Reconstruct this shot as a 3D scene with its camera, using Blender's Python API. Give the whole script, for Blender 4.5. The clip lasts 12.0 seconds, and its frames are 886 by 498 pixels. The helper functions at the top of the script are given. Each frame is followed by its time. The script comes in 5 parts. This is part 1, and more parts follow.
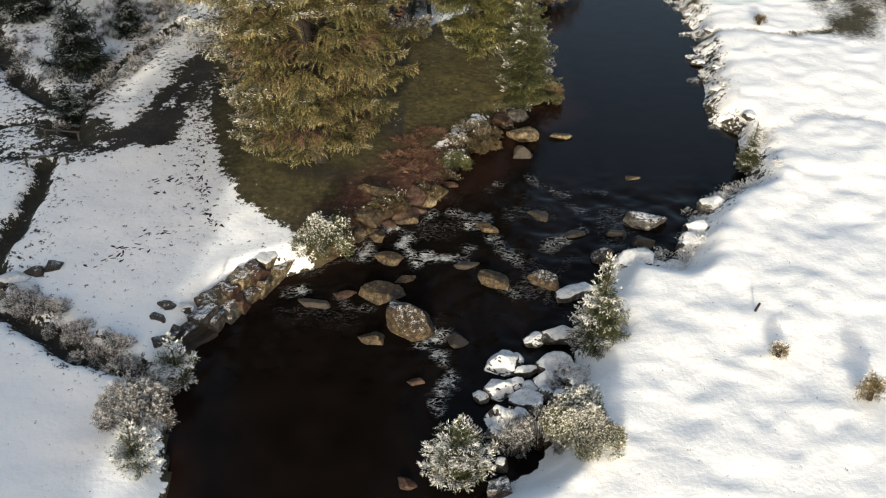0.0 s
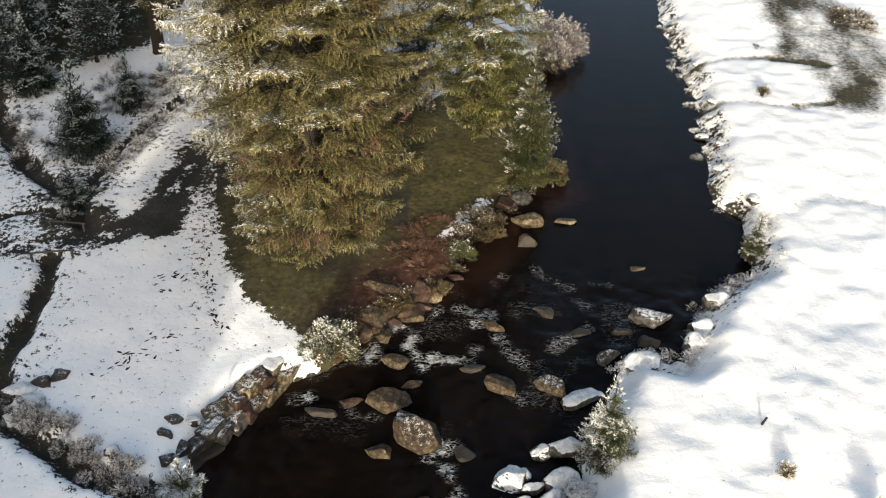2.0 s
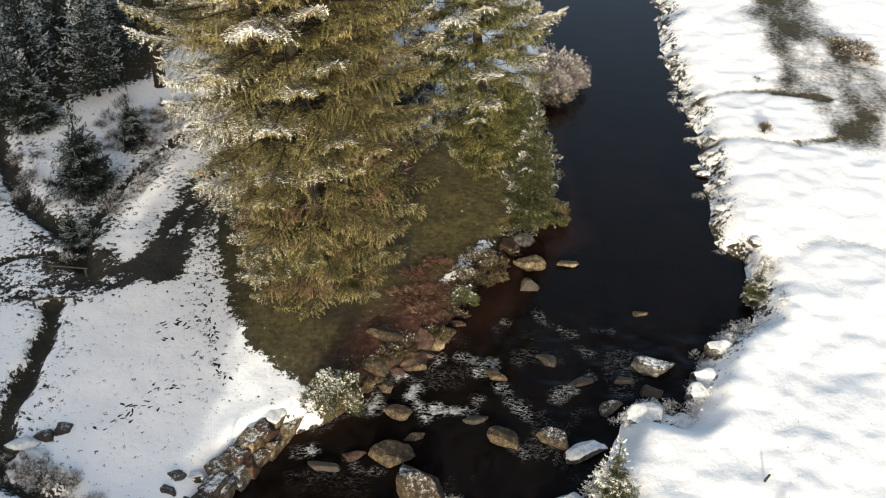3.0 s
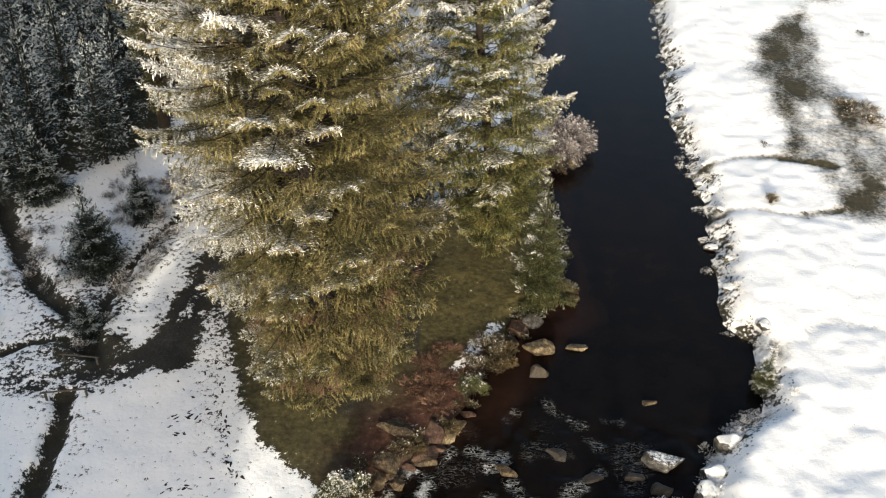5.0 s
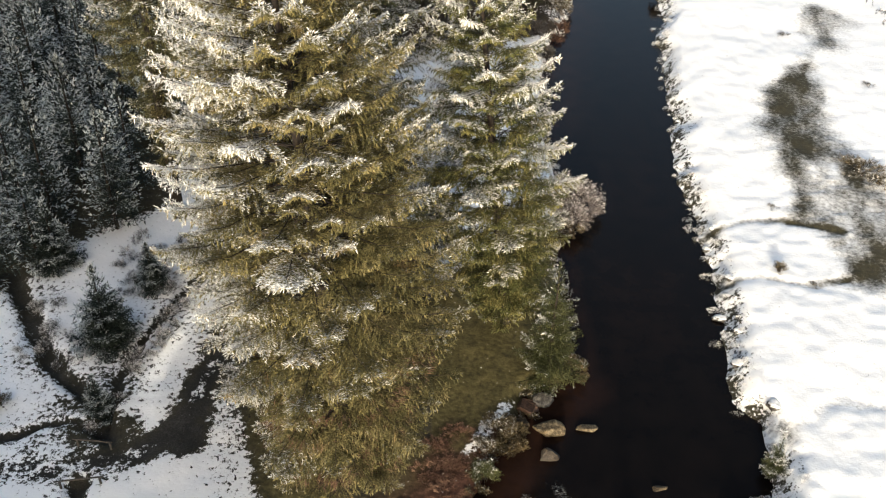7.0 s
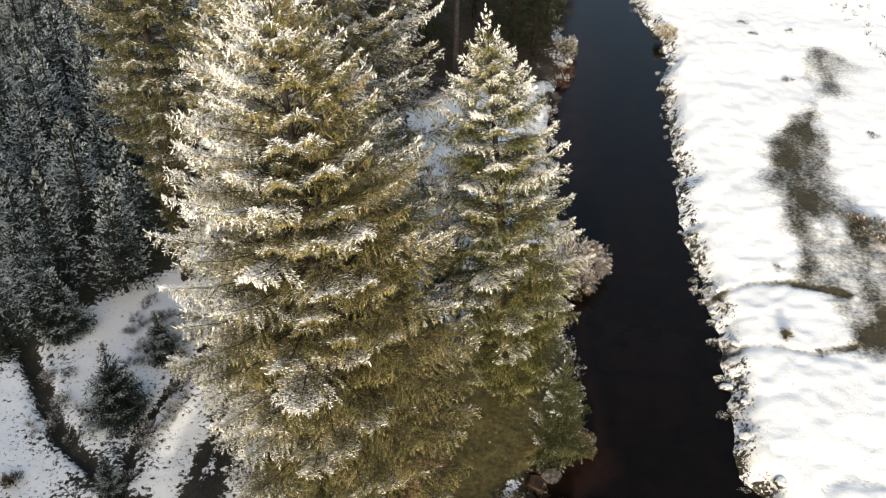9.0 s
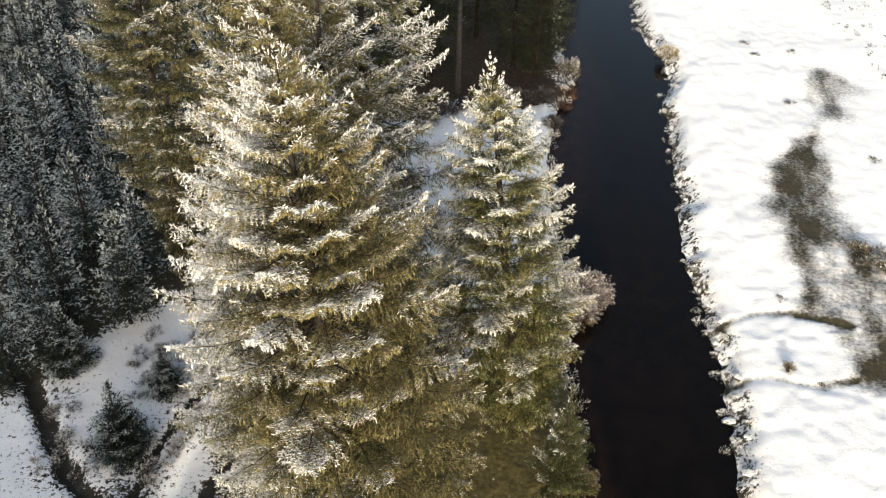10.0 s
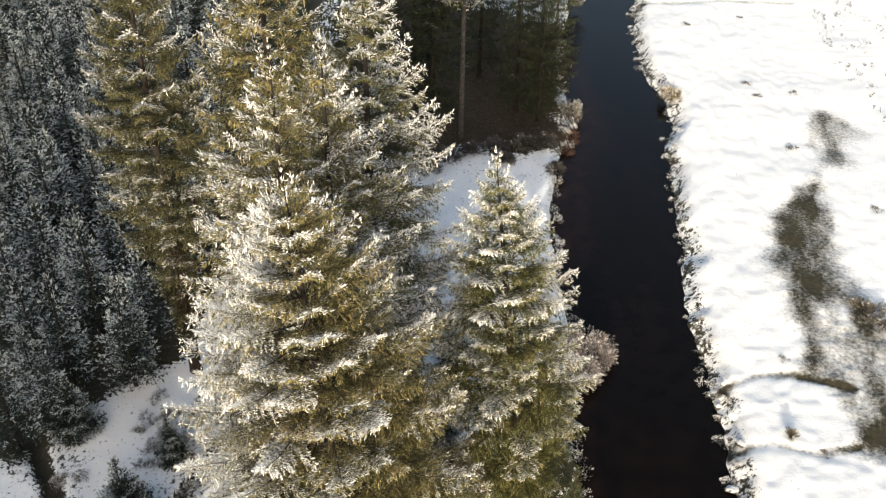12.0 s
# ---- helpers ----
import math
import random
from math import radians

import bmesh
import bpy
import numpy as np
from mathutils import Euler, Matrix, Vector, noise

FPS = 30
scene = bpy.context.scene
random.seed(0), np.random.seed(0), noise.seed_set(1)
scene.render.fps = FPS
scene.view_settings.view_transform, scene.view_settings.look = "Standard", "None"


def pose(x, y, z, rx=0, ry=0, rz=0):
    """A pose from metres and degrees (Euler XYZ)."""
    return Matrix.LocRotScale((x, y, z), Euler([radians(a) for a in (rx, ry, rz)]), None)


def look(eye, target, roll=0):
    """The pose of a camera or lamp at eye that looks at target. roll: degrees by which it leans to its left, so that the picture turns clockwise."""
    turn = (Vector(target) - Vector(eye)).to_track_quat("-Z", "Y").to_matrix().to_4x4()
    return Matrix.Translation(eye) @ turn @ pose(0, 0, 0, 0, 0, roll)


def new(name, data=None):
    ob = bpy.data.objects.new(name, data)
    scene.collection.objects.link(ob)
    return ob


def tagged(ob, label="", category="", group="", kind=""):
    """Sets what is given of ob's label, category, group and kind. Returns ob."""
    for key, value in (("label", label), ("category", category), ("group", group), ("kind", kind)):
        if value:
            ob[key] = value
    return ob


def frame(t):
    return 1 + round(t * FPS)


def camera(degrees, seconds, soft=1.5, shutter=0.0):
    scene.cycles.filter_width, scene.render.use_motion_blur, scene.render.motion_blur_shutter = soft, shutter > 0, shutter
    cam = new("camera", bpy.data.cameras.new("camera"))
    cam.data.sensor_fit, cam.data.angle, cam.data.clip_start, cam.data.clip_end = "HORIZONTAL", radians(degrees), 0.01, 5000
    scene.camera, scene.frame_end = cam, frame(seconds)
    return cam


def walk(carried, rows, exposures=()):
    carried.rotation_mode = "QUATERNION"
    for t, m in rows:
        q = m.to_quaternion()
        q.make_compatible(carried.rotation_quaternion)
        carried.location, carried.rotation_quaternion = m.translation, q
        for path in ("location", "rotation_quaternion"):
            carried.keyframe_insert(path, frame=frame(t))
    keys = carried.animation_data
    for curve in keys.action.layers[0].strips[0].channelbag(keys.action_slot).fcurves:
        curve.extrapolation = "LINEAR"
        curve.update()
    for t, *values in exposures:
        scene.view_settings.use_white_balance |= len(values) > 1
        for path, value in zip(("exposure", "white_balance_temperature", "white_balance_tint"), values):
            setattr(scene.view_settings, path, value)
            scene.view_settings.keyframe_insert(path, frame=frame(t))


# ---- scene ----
cam = camera(48.0, 12.0, soft=1.15)
PATH = [
    (0, -0.000, 0.000, 29.412, 53.975, -1.064, 0.773),
    (0.5, -0.120, 0.742, 30.451, 53.981, -1.019, 0.723),
    (1, -0.235, 1.486, 31.490, 53.994, -0.989, 0.684),
    (1.5, -0.345, 2.233, 32.524, 53.995, -0.971, 0.655),
    (2, -0.452, 2.977, 33.553, 53.977, -0.964, 0.635),
    (2.5, -0.558, 3.720, 34.586, 53.973, -0.973, 0.611),
    (3, -0.673, 4.451, 35.620, 53.973, -0.982, 0.598),
    (3.2, -0.725, 4.736, 36.035, 53.974, -0.982, 0.594),
    (4.8, -1.208, 6.972, 39.363, 53.981, -0.918, 0.610),
    (5, -1.272, 7.247, 39.779, 53.978, -0.909, 0.613),
    (5.5, -1.443, 7.925, 40.818, 53.957, -0.885, 0.625),
    (6, -1.616, 8.598, 41.861, 53.943, -0.874, 0.634),
    (6.5, -1.787, 9.263, 42.905, 53.927, -0.869, 0.640),
    (7, -1.956, 9.921, 43.951, 53.910, -0.861, 0.655),
    (7.2, -2.022, 10.182, 44.369, 53.902, -0.856, 0.661),
    (8.8, -2.516, 12.252, 47.719, 53.817, -0.830, 0.666),
    (9, -2.574, 12.512, 48.137, 53.805, -0.828, 0.666),
    (9.5, -2.711, 13.169, 49.179, 53.770, -0.820, 0.676),
    (10, -2.838, 13.832, 50.221, 53.744, -0.813, 0.686),
    (10.5, -2.953, 14.498, 51.261, 53.697, -0.811, 0.688),
    (11, -3.060, 15.174, 52.306, 53.679, -0.813, 0.691),
    (11.5, -3.154, 15.855, 53.346, 53.627, -0.806, 0.691),
    (12, -3.238, 16.545, 54.392, 53.606, -0.812, 0.683),
]
walk(cam, [(t, pose(x, y, z, rx, ry, rz)) for t, x, y, z, rx, ry, rz in PATH],
     [(0.0, 1.0, 6600, 6), (1.0, 1.14, 6600, 6.2), (2.0, 1.2, 6600, 6.5), (12.0, 1.2, 6680, 7)])

# ---- light: low winter sun behind the camera, clear pale sky ----
SUN_EL, SUN_X, SUN_Y = 13.0, -0.11, -1.0
world = bpy.data.worlds.new("sky")
scene.world = world
world.use_nodes = True
wn = world.node_tree.nodes
sky = wn.new("ShaderNodeTexSky")
sky.sky_type = "NISHITA"
sky.sun_disc = False
sky.sun_elevation = radians(SUN_EL)
sky.sun_rotation = math.atan2(SUN_X, SUN_Y)
world.node_tree.links.new(sky.outputs[0], wn["Background"].inputs[0])
wn["Background"].inputs[1].default_value = 0.15
sky.air_density, sky.dust_density, sky.ozone_density = 0.9, 4.0, 0.5
sun = new("sun", bpy.data.lights.new("sun", "SUN"))
sun.data.energy, sun.data.angle, sun.data.color = 2.42, radians(0.6), (1.0, 0.93, 0.8)
h = math.hypot(SUN_X, SUN_Y)
to_sun = Vector((SUN_X / h * math.cos(radians(SUN_EL)), SUN_Y / h * math.cos(radians(SUN_EL)), math.sin(radians(SUN_EL))))
sun.matrix_world = look(to_sun * 200, (0, 0, 0))


# ---- small tools ----
def lattice(ix, iy, seed):
    n = (ix.astype(np.int64) * 374761393 + iy.astype(np.int64) * 668265263 + seed * 974634777) & 0xFFFFFFFF
    n = ((n ^ (n >> 13)) * 1274126177) & 0xFFFFFFFF
    return ((n ^ (n >> 16)) & 0xFFFF) / 65535.0


def vnoise(x, y, size, seed=0, octaves=3):
    """Smooth noise in 0..1 over metres."""
    total, amp, norm = 0.0, 1.0, 0.0
    for o in range(octaves):
        u, v = x / size * 2 ** o, y / size * 2 ** o
        i, j = np.floor(u), np.floor(v)
        a, b = u - i, v - j
        a, b = a * a * (3 - 2 * a), b * b * (3 - 2 * b)
        s = seed * 7 + o
        n0 = lattice(i, j, s) * (1 - a) + lattice(i + 1, j, s) * a
        n1 = lattice(i, j + 1, s) * (1 - a) + lattice(i + 1, j + 1, s) * a
        total, norm, amp = total + amp * (n0 * (1 - b) + n1 * b), norm + amp, amp * 0.5
    return total / norm


def step(a, b, x):
    k = np.clip((x - a) / (b - a), 0, 1)
    return k * k * (3 - 2 * k)


def line_distance(x, y, pts):
    best = np.full(np.shape(x), 1e9)
    for (ax, ay), (bx, by) in zip(pts[:-1], pts[1:]):
        dx, dy = bx - ax, by - ay
        k = np.clip(((x - ax) * dx + (y - ay) * dy) / (dx * dx + dy * dy), 0, 1)
        best = np.minimum(best, np.hypot(x - ax - k * dx, y - ay - k * dy))
    return best


def inside(x, y, pts):
    odd = np.zeros(np.shape(x), bool)
    for (ax, ay), (bx, by) in zip(pts, pts[1:] + pts[:1]):
        if ay != by:
            odd ^= ((ay > y) != (by > y)) & (x < (bx - ax) * (y - ay) / (by - ay) + ax)
    return odd


def area_distance(x, y, pts):
    """Metres outside the outline, negative inside."""
    d = line_distance(x, y, pts + pts[:1])
    return np.where(inside(x, y, pts), -d, d)


def mesh_from(name, verts, faces, attrs=None, smooth=False):
    me = bpy.data.meshes.new(name)
    verts, faces = np.asarray(verts, np.float32), np.asarray(faces, np.int32)
    n, k = faces.shape
    me.vertices.add(len(verts))
    me.vertices.foreach_set("co", verts.ravel())
    me.loops.add(n * k)
    me.loops.foreach_set("vertex_index", faces.ravel())
    me.polygons.add(n)
    me.polygons.foreach_set("loop_start", np.arange(0, n * k, k, dtype=np.int32))
    me.polygons.foreach_set("loop_total", np.full(n, k, np.int32))
    if smooth:
        me.polygons.foreach_set("use_smooth", np.ones(n, bool))
    for key, values in (attrs or {}).items():
        a = me.attributes.new(key, "FLOAT", "POINT")
        a.data.foreach_set("value", np.asarray(values, np.float32).ravel())
    me.update(calc_edges=True)
    return me


def put_mesh(name, me, material, parent=None, label=""):
    if not me.materials:
        me.materials.append(material)
    ob = new(name, me)
    if me.materials[0] != material:
        ob.material_slots[0].link = "OBJECT"
        ob.material_slots[0].material = material
    ob.parent = parent
    if label:
        ob["label"] = label
    return ob


def part(name, bm, material, parent, label=""):
    me = bpy.data.meshes.new(name)
    bm.to_mesh(me)
    bm.free()
    return put_mesh(name, me, material, parent, label)


def thing(name, x, y, z, label, category, group="", rz=0):
    ob = new(name)
    ob.matrix_basis = pose(x, y, z, 0, 0, rz)
    ob.empty_display_size = 0.2
    return tagged(ob, label, category, group)


def tube(points, radii, sides=6):
    """Vertices and triangles of a round bar through points."""
    verts, faces = [], []
    pts = [Vector(p) for p in points]
    for i, p in enumerate(pts):
        d = (pts[min(i + 1, len(pts) - 1)] - pts[max(i - 1, 0)]).normalized()
        u = d.orthogonal().normalized()
        w = d.cross(u)
        for k in range(sides):
            a = 2 * math.pi * k / sides
            verts.append(p + (u * math.cos(a) + w * math.sin(a)) * radii[i])
    for i in range(len(pts) - 1):
        for k in range(sides):
            a, b = i * sides + k, i * sides + (k + 1) % sides
            faces += [(a, b, b + sides), (a, b + sides, a + sides)]
    for base in (0, (len(pts) - 1) * sides):
        faces += [(base, base + k, base + k + 1) for k in range(1, sides - 1)]
    return np.array([tuple(v) for v in verts]), np.array(faces)


def joined(pieces):
    verts, faces, at = [], [], 0
    for v, f in pieces:
        verts.append(v)
        faces.append(f + at)
        at += len(v)
    return np.concatenate(verts), np.concatenate(faces)


# ---- materials ----
def material(name):
    m = bpy.data.materials.new(name)
    m.use_nodes = True
    return m, m.node_tree.nodes, m.node_tree.links, m.node_tree.nodes["Principled BSDF"]


def noise_node(nodes, links, size, detail=4.0, rough=0.6, space="Object"):
    tc = nodes.new("ShaderNodeTexCoord")
    n = nodes.new("ShaderNodeTexNoise")
    n.inputs["Scale"].default_value = 1.0 / size
    n.inputs["Detail"].default_value = detail
    n.inputs["Roughness"].default_value = rough
    links.new(tc.outputs[space], n.inputs["Vector"])
    return n.outputs["Fac"]


def ramp(nodes, links, fac, *stops):
    r = nodes.new("ShaderNodeValToRGB")
    el = r.color_ramp.elements
    while len(el) < len(stops):
        el.new(0.5)
    for e, (p, c) in zip(el, stops):
        e.position, e.color = p, (*c, 1)
    links.new(fac, r.inputs[0])
    return r.outputs[0]


def mix(nodes, links, fac, a, b):
    m = nodes.new("ShaderNodeMix")
    m.data_type = "RGBA"
    for socket, value in ((m.inputs[0], fac), (m.inputs[6], a), (m.inputs[7], b)):
        if isinstance(value, bpy.types.NodeSocket):
            links.new(value, socket)
        elif isinstance(value, tuple):
            socket.default_value = (*value, 1)
        else:
            socket.default_value = value
    return m.outputs[2]


def maths(nodes, links, op, a, b=0.0, c=0.0, clamp=False):
    m = nodes.new("ShaderNodeMath")
    m.operation, m.use_clamp = op, clamp
    for socket, value in zip(m.inputs, (a, b, c)):
        if isinstance(value, bpy.types.NodeSocket):
            links.new(value, socket)
        else:
            socket.default_value = value
    return m.outputs[0]


def smooth_between(nodes, links, value, lo, hi):
    m = nodes.new("ShaderNodeMapRange")
    m.interpolation_type = "SMOOTHSTEP"
    m.inputs[1].default_value, m.inputs[2].default_value = lo, hi
    links.new(value, m.inputs[0])
    return m.outputs[0]


def attribute(nodes, key):
    a = nodes.new("ShaderNodeAttribute")
    a.attribute_name = key
    return a.outputs["Fac"]


def bump(nodes, links, height, strength, distance, bsdf):
    b = nodes.new("ShaderNodeBump")
    b.inputs["Strength"].default_value, b.inputs["Distance"].default_value = strength, distance
    links.new(height, b.inputs["Height"])
    links.new(b.outputs[0], bsdf.inputs["Normal"])


SNOW = (0.87, 0.87, 0.88)


def ground_material():
    m, n, l, b = material("snowy_ground")
    coarse, fine = noise_node(n, l, 2.2, 5), noise_node(n, l, 0.32, 4, 0.65)
    tiny = noise_node(n, l, 0.09, 3, 0.7)
    grit = maths(n, l, "ADD", maths(n, l, "MULTIPLY", coarse, 0.5), maths(n, l, "MULTIPLY", tiny, 0.5))
    earth = ramp(n, l, grit, (0.35, (0.007, 0.0065, 0.006)), (0.52, (0.022, 0.0205, 0.019)), (0.68, (0.07, 0.065, 0.06)))
    grass = ramp(n, l, fine, (0.3, (0.024, 0.021, 0.007)), (0.52, (0.074, 0.062, 0.022)), (0.75, (0.128, 0.106, 0.046)))
    litter = ramp(n, l, fine, (0.3, (0.024, 0.0105, 0.007)), (0.55, (0.068, 0.031, 0.02)), (0.78, (0.14, 0.072, 0.048)))
    base = mix(n, l, attribute(n, "grass"), earth, grass)
    base = mix(n, l, attribute(n, "litter"), base, litter)
    grain = maths(n, l, "ADD", maths(n, l, "MULTIPLY", fine, 0.75), maths(n, l, "MULTIPLY", tiny, 0.35))
    level = maths(n, l, "ADD", attribute(n, "snow"), maths(n, l, "MULTIPLY", maths(n, l, "SUBTRACT", grain, 0.55), 2.5))
    cover = smooth_between(n, l, level, 0.4, 0.56)
    thin = maths(n, l, "ADD", attribute(n, "snow"), maths(n, l, "MULTIPLY", maths(n, l, "SUBTRACT", grain, 0.55), 0.8))
    melt = n.new("ShaderNodeMix")
    l.new(attribute(n, "melt"), melt.inputs[0])
    l.new(cover, melt.inputs[2])
    l.new(smooth_between(n, l, thin, 0.2, 0.8), melt.inputs[3])
    cover = melt.outputs[0]
    white = ramp(n, l, coarse, (0.3, (0.83, 0.835, 0.85)), (0.7, (0.885, 0.885, 0.89)))
    l.new(mix(n, l, cover, base, white), b.inputs["Base Color"])
    b.inputs["Roughness"].default_value = 0.85
    b.inputs["Specular IOR Level"].default_value = 0.25
    relief = maths(n, l, "ADD", fine, maths(n, l, "MULTIPLY", cover, 0.5))
    bump(n, l, relief, 0.4, 0.09, b)
    return m


def water_material():
    m, n, l, b = material("peaty_water")
    deep, patch = attribute(n, "depth"), noise_node(n, l, 1.7, 5)
    shallow = ramp(n, l, patch, (0.3, (0.0075, 0.0043, 0.0032)), (0.7, (0.021, 0.0105, 0.0075)))
    dark = ramp(n, l, patch, (0.35, (0.003, 0.0025, 0.0023)), (0.75, (0.0062, 0.0046, 0.0039)))
    body = mix(n, l, deep, shallow, dark)
    fine, strand = noise_node(n, l, 0.22, 6, 0.75), noise_node(n, l, 0.9, 4, 0.6)
    tc, mp, st = n.new("ShaderNodeTexCoord"), n.new("ShaderNodeMapping"), n.new("ShaderNodeTexNoise")
    mp.inputs["Rotation"].default_value[2] = radians(-41)
    mp.inputs["Scale"].default_value = (1.3, 3.4, 1.0)
    st.inputs["Scale"].default_value, st.inputs["Detail"].default_value, st.inputs["Roughness"].default_value = 1.0, 3.0, 0.55
    st.inputs["Distortion"].default_value = 1.8
    l.new(tc.outputs["Object"], mp.inputs[0])
    l.new(mp.outputs[0], st.inputs["Vector"])
    ridge = maths(n, l, "SUBTRACT", 1.0, maths(n, l, "MULTIPLY", maths(n, l, "ABSOLUTE", maths(n, l, "SUBTRACT", st.outputs["Fac"], 0.5)), 12.0), clamp=True)
    core = smooth_between(n, l, attribute(n, "foam"), 0.72, 1.15)
    level = maths(n, l, "ADD", maths(n, l, "MULTIPLY", attribute(n, "foam"), ridge), core)
    froth = maths(n, l, "MULTIPLY", smooth_between(n, l, level, 0.18, 0.9), smooth_between(n, l, fine, 0.3, 0.72))
    l.new(mix(n, l, froth, body, (0.6, 0.61, 0.61)), b.inputs["Base Color"])
    l.new(maths(n, l, "ADD", 0.06, maths(n, l, "MULTIPLY", froth, 0.6)), b.inputs["Roughness"])
    b.inputs["IOR"].default_value = 1.33
    b.inputs["Specular IOR Level"].default_value = 0.13
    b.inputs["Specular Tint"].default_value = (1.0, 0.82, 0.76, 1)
    bump(n, l, maths(n, l, "ADD", strand, maths(n, l, "MULTIPLY", fine, 0.4)), 0.25, 0.05, b)
    return m


def foliage_material(name, dark, mid, pale, snow_tint=SNOW, rust=None, extra=0.0):
    m, n, l, b = material(name)
    tone, patch, fine = noise_node(n, l, 1.6, 4), noise_node(n, l, 0.55, 2, 0.5), noise_node(n, l, 0.05, 3, 0.75)
    colour = ramp(n, l, tone, (0.3, dark), (0.48, mid), (0.6, pale), (0.74, rust or mid))
    colour = mix(n, l, maths(n, l, "MULTIPLY", fine, 0.6), colour, dark)
    level = maths(n, l, "ADD", attribute(n, "snow"), maths(n, l, "MULTIPLY", maths(n, l, "SUBTRACT", patch, 0.5), 0.55))
    level = maths(n, l, "ADD", level, maths(n, l, "MULTIPLY", maths(n, l, "SUBTRACT", fine, 0.5), 0.4))
    cover = maths(n, l, "MULTIPLY", smooth_between(n, l, level, 0.34 - extra, 0.64 - extra), 0.92)
    shade = mix(n, l, cover, colour, snow_tint)
    l.new(shade, b.inputs["Base Color"])
    b.inputs["Roughness"].default_value = 0.75
    b.inputs["Specular IOR Level"].default_value = 0.2
    out = n["Material Output"]
    glow = n.new("ShaderNodeBsdfTranslucent")
    l.new(shade, glow.inputs[0])
    both = n.new("ShaderNodeMixShader")
    both.inputs[0].default_value = 0.07
    l.new(b.outputs[0], both.inputs[1])
    l.new(glow.outputs[0], both.inputs[2])
    l.new(both.outputs[0], out.inputs[0])
    return m


def plain_material(name, stops, size=0.3, rough=0.85, relief=0.4, distance=0.02, dust=0.0):
    m, n, l, b = material(name)
    tone, fine = noise_node(n, l, size, 6, 0.65), noise_node(n, l, size * 0.18, 4, 0.7)
    spread = maths(n, l, "ADD", maths(n, l, "MULTIPLY", tone, 0.55), maths(n, l, "MULTIPLY", fine, 0.45))
    colour = ramp(n, l, spread, *stops)
    if dust:
        geo, xyz = n.new("ShaderNodeNewGeometry"), n.new("ShaderNodeSeparateXYZ")
        l.new(geo.outputs["Normal"], xyz.inputs[0])
        level = maths(n, l, "ADD", xyz.outputs[2], maths(n, l, "MULTIPLY", maths(n, l, "SUBTRACT", spread, 0.5), 2.2))
        colour = mix(n, l, smooth_between(n, l, level, dust, dust + 0.3), colour, (0.8, 0.81, 0.83))
    l.new(colour, b.inputs["Base Color"])
    b.inputs["Roughness"].default_value = rough
    b.inputs["Specular IOR Level"].default_value = 0.3
    bump(n, l, spread, relief, distance, b)
    return m


GROUND, WATER = ground_material(), water_material()
OLIVE = foliage_material("olive_needles", (0.03, 0.029, 0.012), (0.145, 0.128, 0.051), (0.255, 0.216, 0.098), (0.86, 0.86, 0.85), (0.2, 0.136, 0.066))
GREEN = foliage_material("green_needles", (0.026, 0.031, 0.01), (0.112, 0.112, 0.038), (0.2, 0.175, 0.066), (0.86, 0.85, 0.83))
GREY = foliage_material("grey_needles", (0.03, 0.035, 0.015), (0.09, 0.088, 0.035), (0.17, 0.15, 0.065), (0.84, 0.83, 0.81), None, 0.16)
BRONZE = foliage_material("bronze_needles", (0.03, 0.031, 0.012), (0.088, 0.083, 0.036), (0.15, 0.132, 0.066), (0.8, 0.79, 0.76), (0.125, 0.094, 0.055), -0.18)
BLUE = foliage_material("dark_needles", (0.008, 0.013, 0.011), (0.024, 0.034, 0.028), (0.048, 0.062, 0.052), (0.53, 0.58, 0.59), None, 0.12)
# green needles darkened so the far wood's shade sits in their colour
DUSK = foliage_material("shade_toned_needles", (0.01, 0.013, 0.007), (0.034, 0.04, 0.018), (0.065, 0.068, 0.032), (0.45, 0.46, 0.46), None, -0.35)
YOUNG = foliage_material("young_needles", (0.026, 0.031, 0.012), (0.062, 0.067, 0.025), (0.11, 0.112, 0.046), (0.85, 0.85, 0.84))
TWIG = foliage_material("frosted_twigs", (0.03, 0.028, 0.027), (0.074, 0.069, 0.066), (0.15, 0.141, 0.136), (0.74, 0.74, 0.75))
PINK = foliage_material("pink_frosted_twigs", (0.08, 0.065, 0.06), (0.15, 0.125, 0.118), (0.22, 0.19, 0.182), (0.62, 0.59, 0.59), None, 0.0)
HEATH = foliage_material("frosted_heather", (0.03, 0.025, 0.014), (0.085, 0.065, 0.033), (0.16, 0.12, 0.065), (0.82, 0.82, 0.83))
BRACKEN = foliage_material("dead_bracken", (0.055, 0.029, 0.019), (0.135, 0.075, 0.051), (0.23, 0.142, 0.098), (0.8, 0.79, 0.77), (0.165, 0.084, 0.054))
STRAW = foliage_material("dry_grass", (0.06, 0.045, 0.02), (0.16, 0.12, 0.055), (0.28, 0.22, 0.11), (0.8, 0.8, 0.8))
BARK = plain_material("bark", ((0.25, (0.008, 0.006, 0.005)), (0.55, (0.018, 0.013, 0.01)), (0.8, (0.036, 0.028, 0.022))), 0.25)
PALE_BARK = plain_material("pale_bark", ((0.35, (0.016, 0.015, 0.014)), (0.5, (0.045, 0.041, 0.039)), (0.65, (0.1, 0.094, 0.09))), 0.3)
CAP = plain_material("snow_cap", ((0.38, (0.3, 0.3, 0.3)), (0.46, (0.58, 0.59, 0.6)), (0.62, (0.78, 0.79, 0.8))), 0.35, 0.8, 0.8, 0.07)
TIMBER = plain_material("weathered_timber", ((0.35, (0.03, 0.026, 0.022)), (0.52, (0.07, 0.062, 0.055)), (0.7, (0.15, 0.14, 0.13))), 0.2)
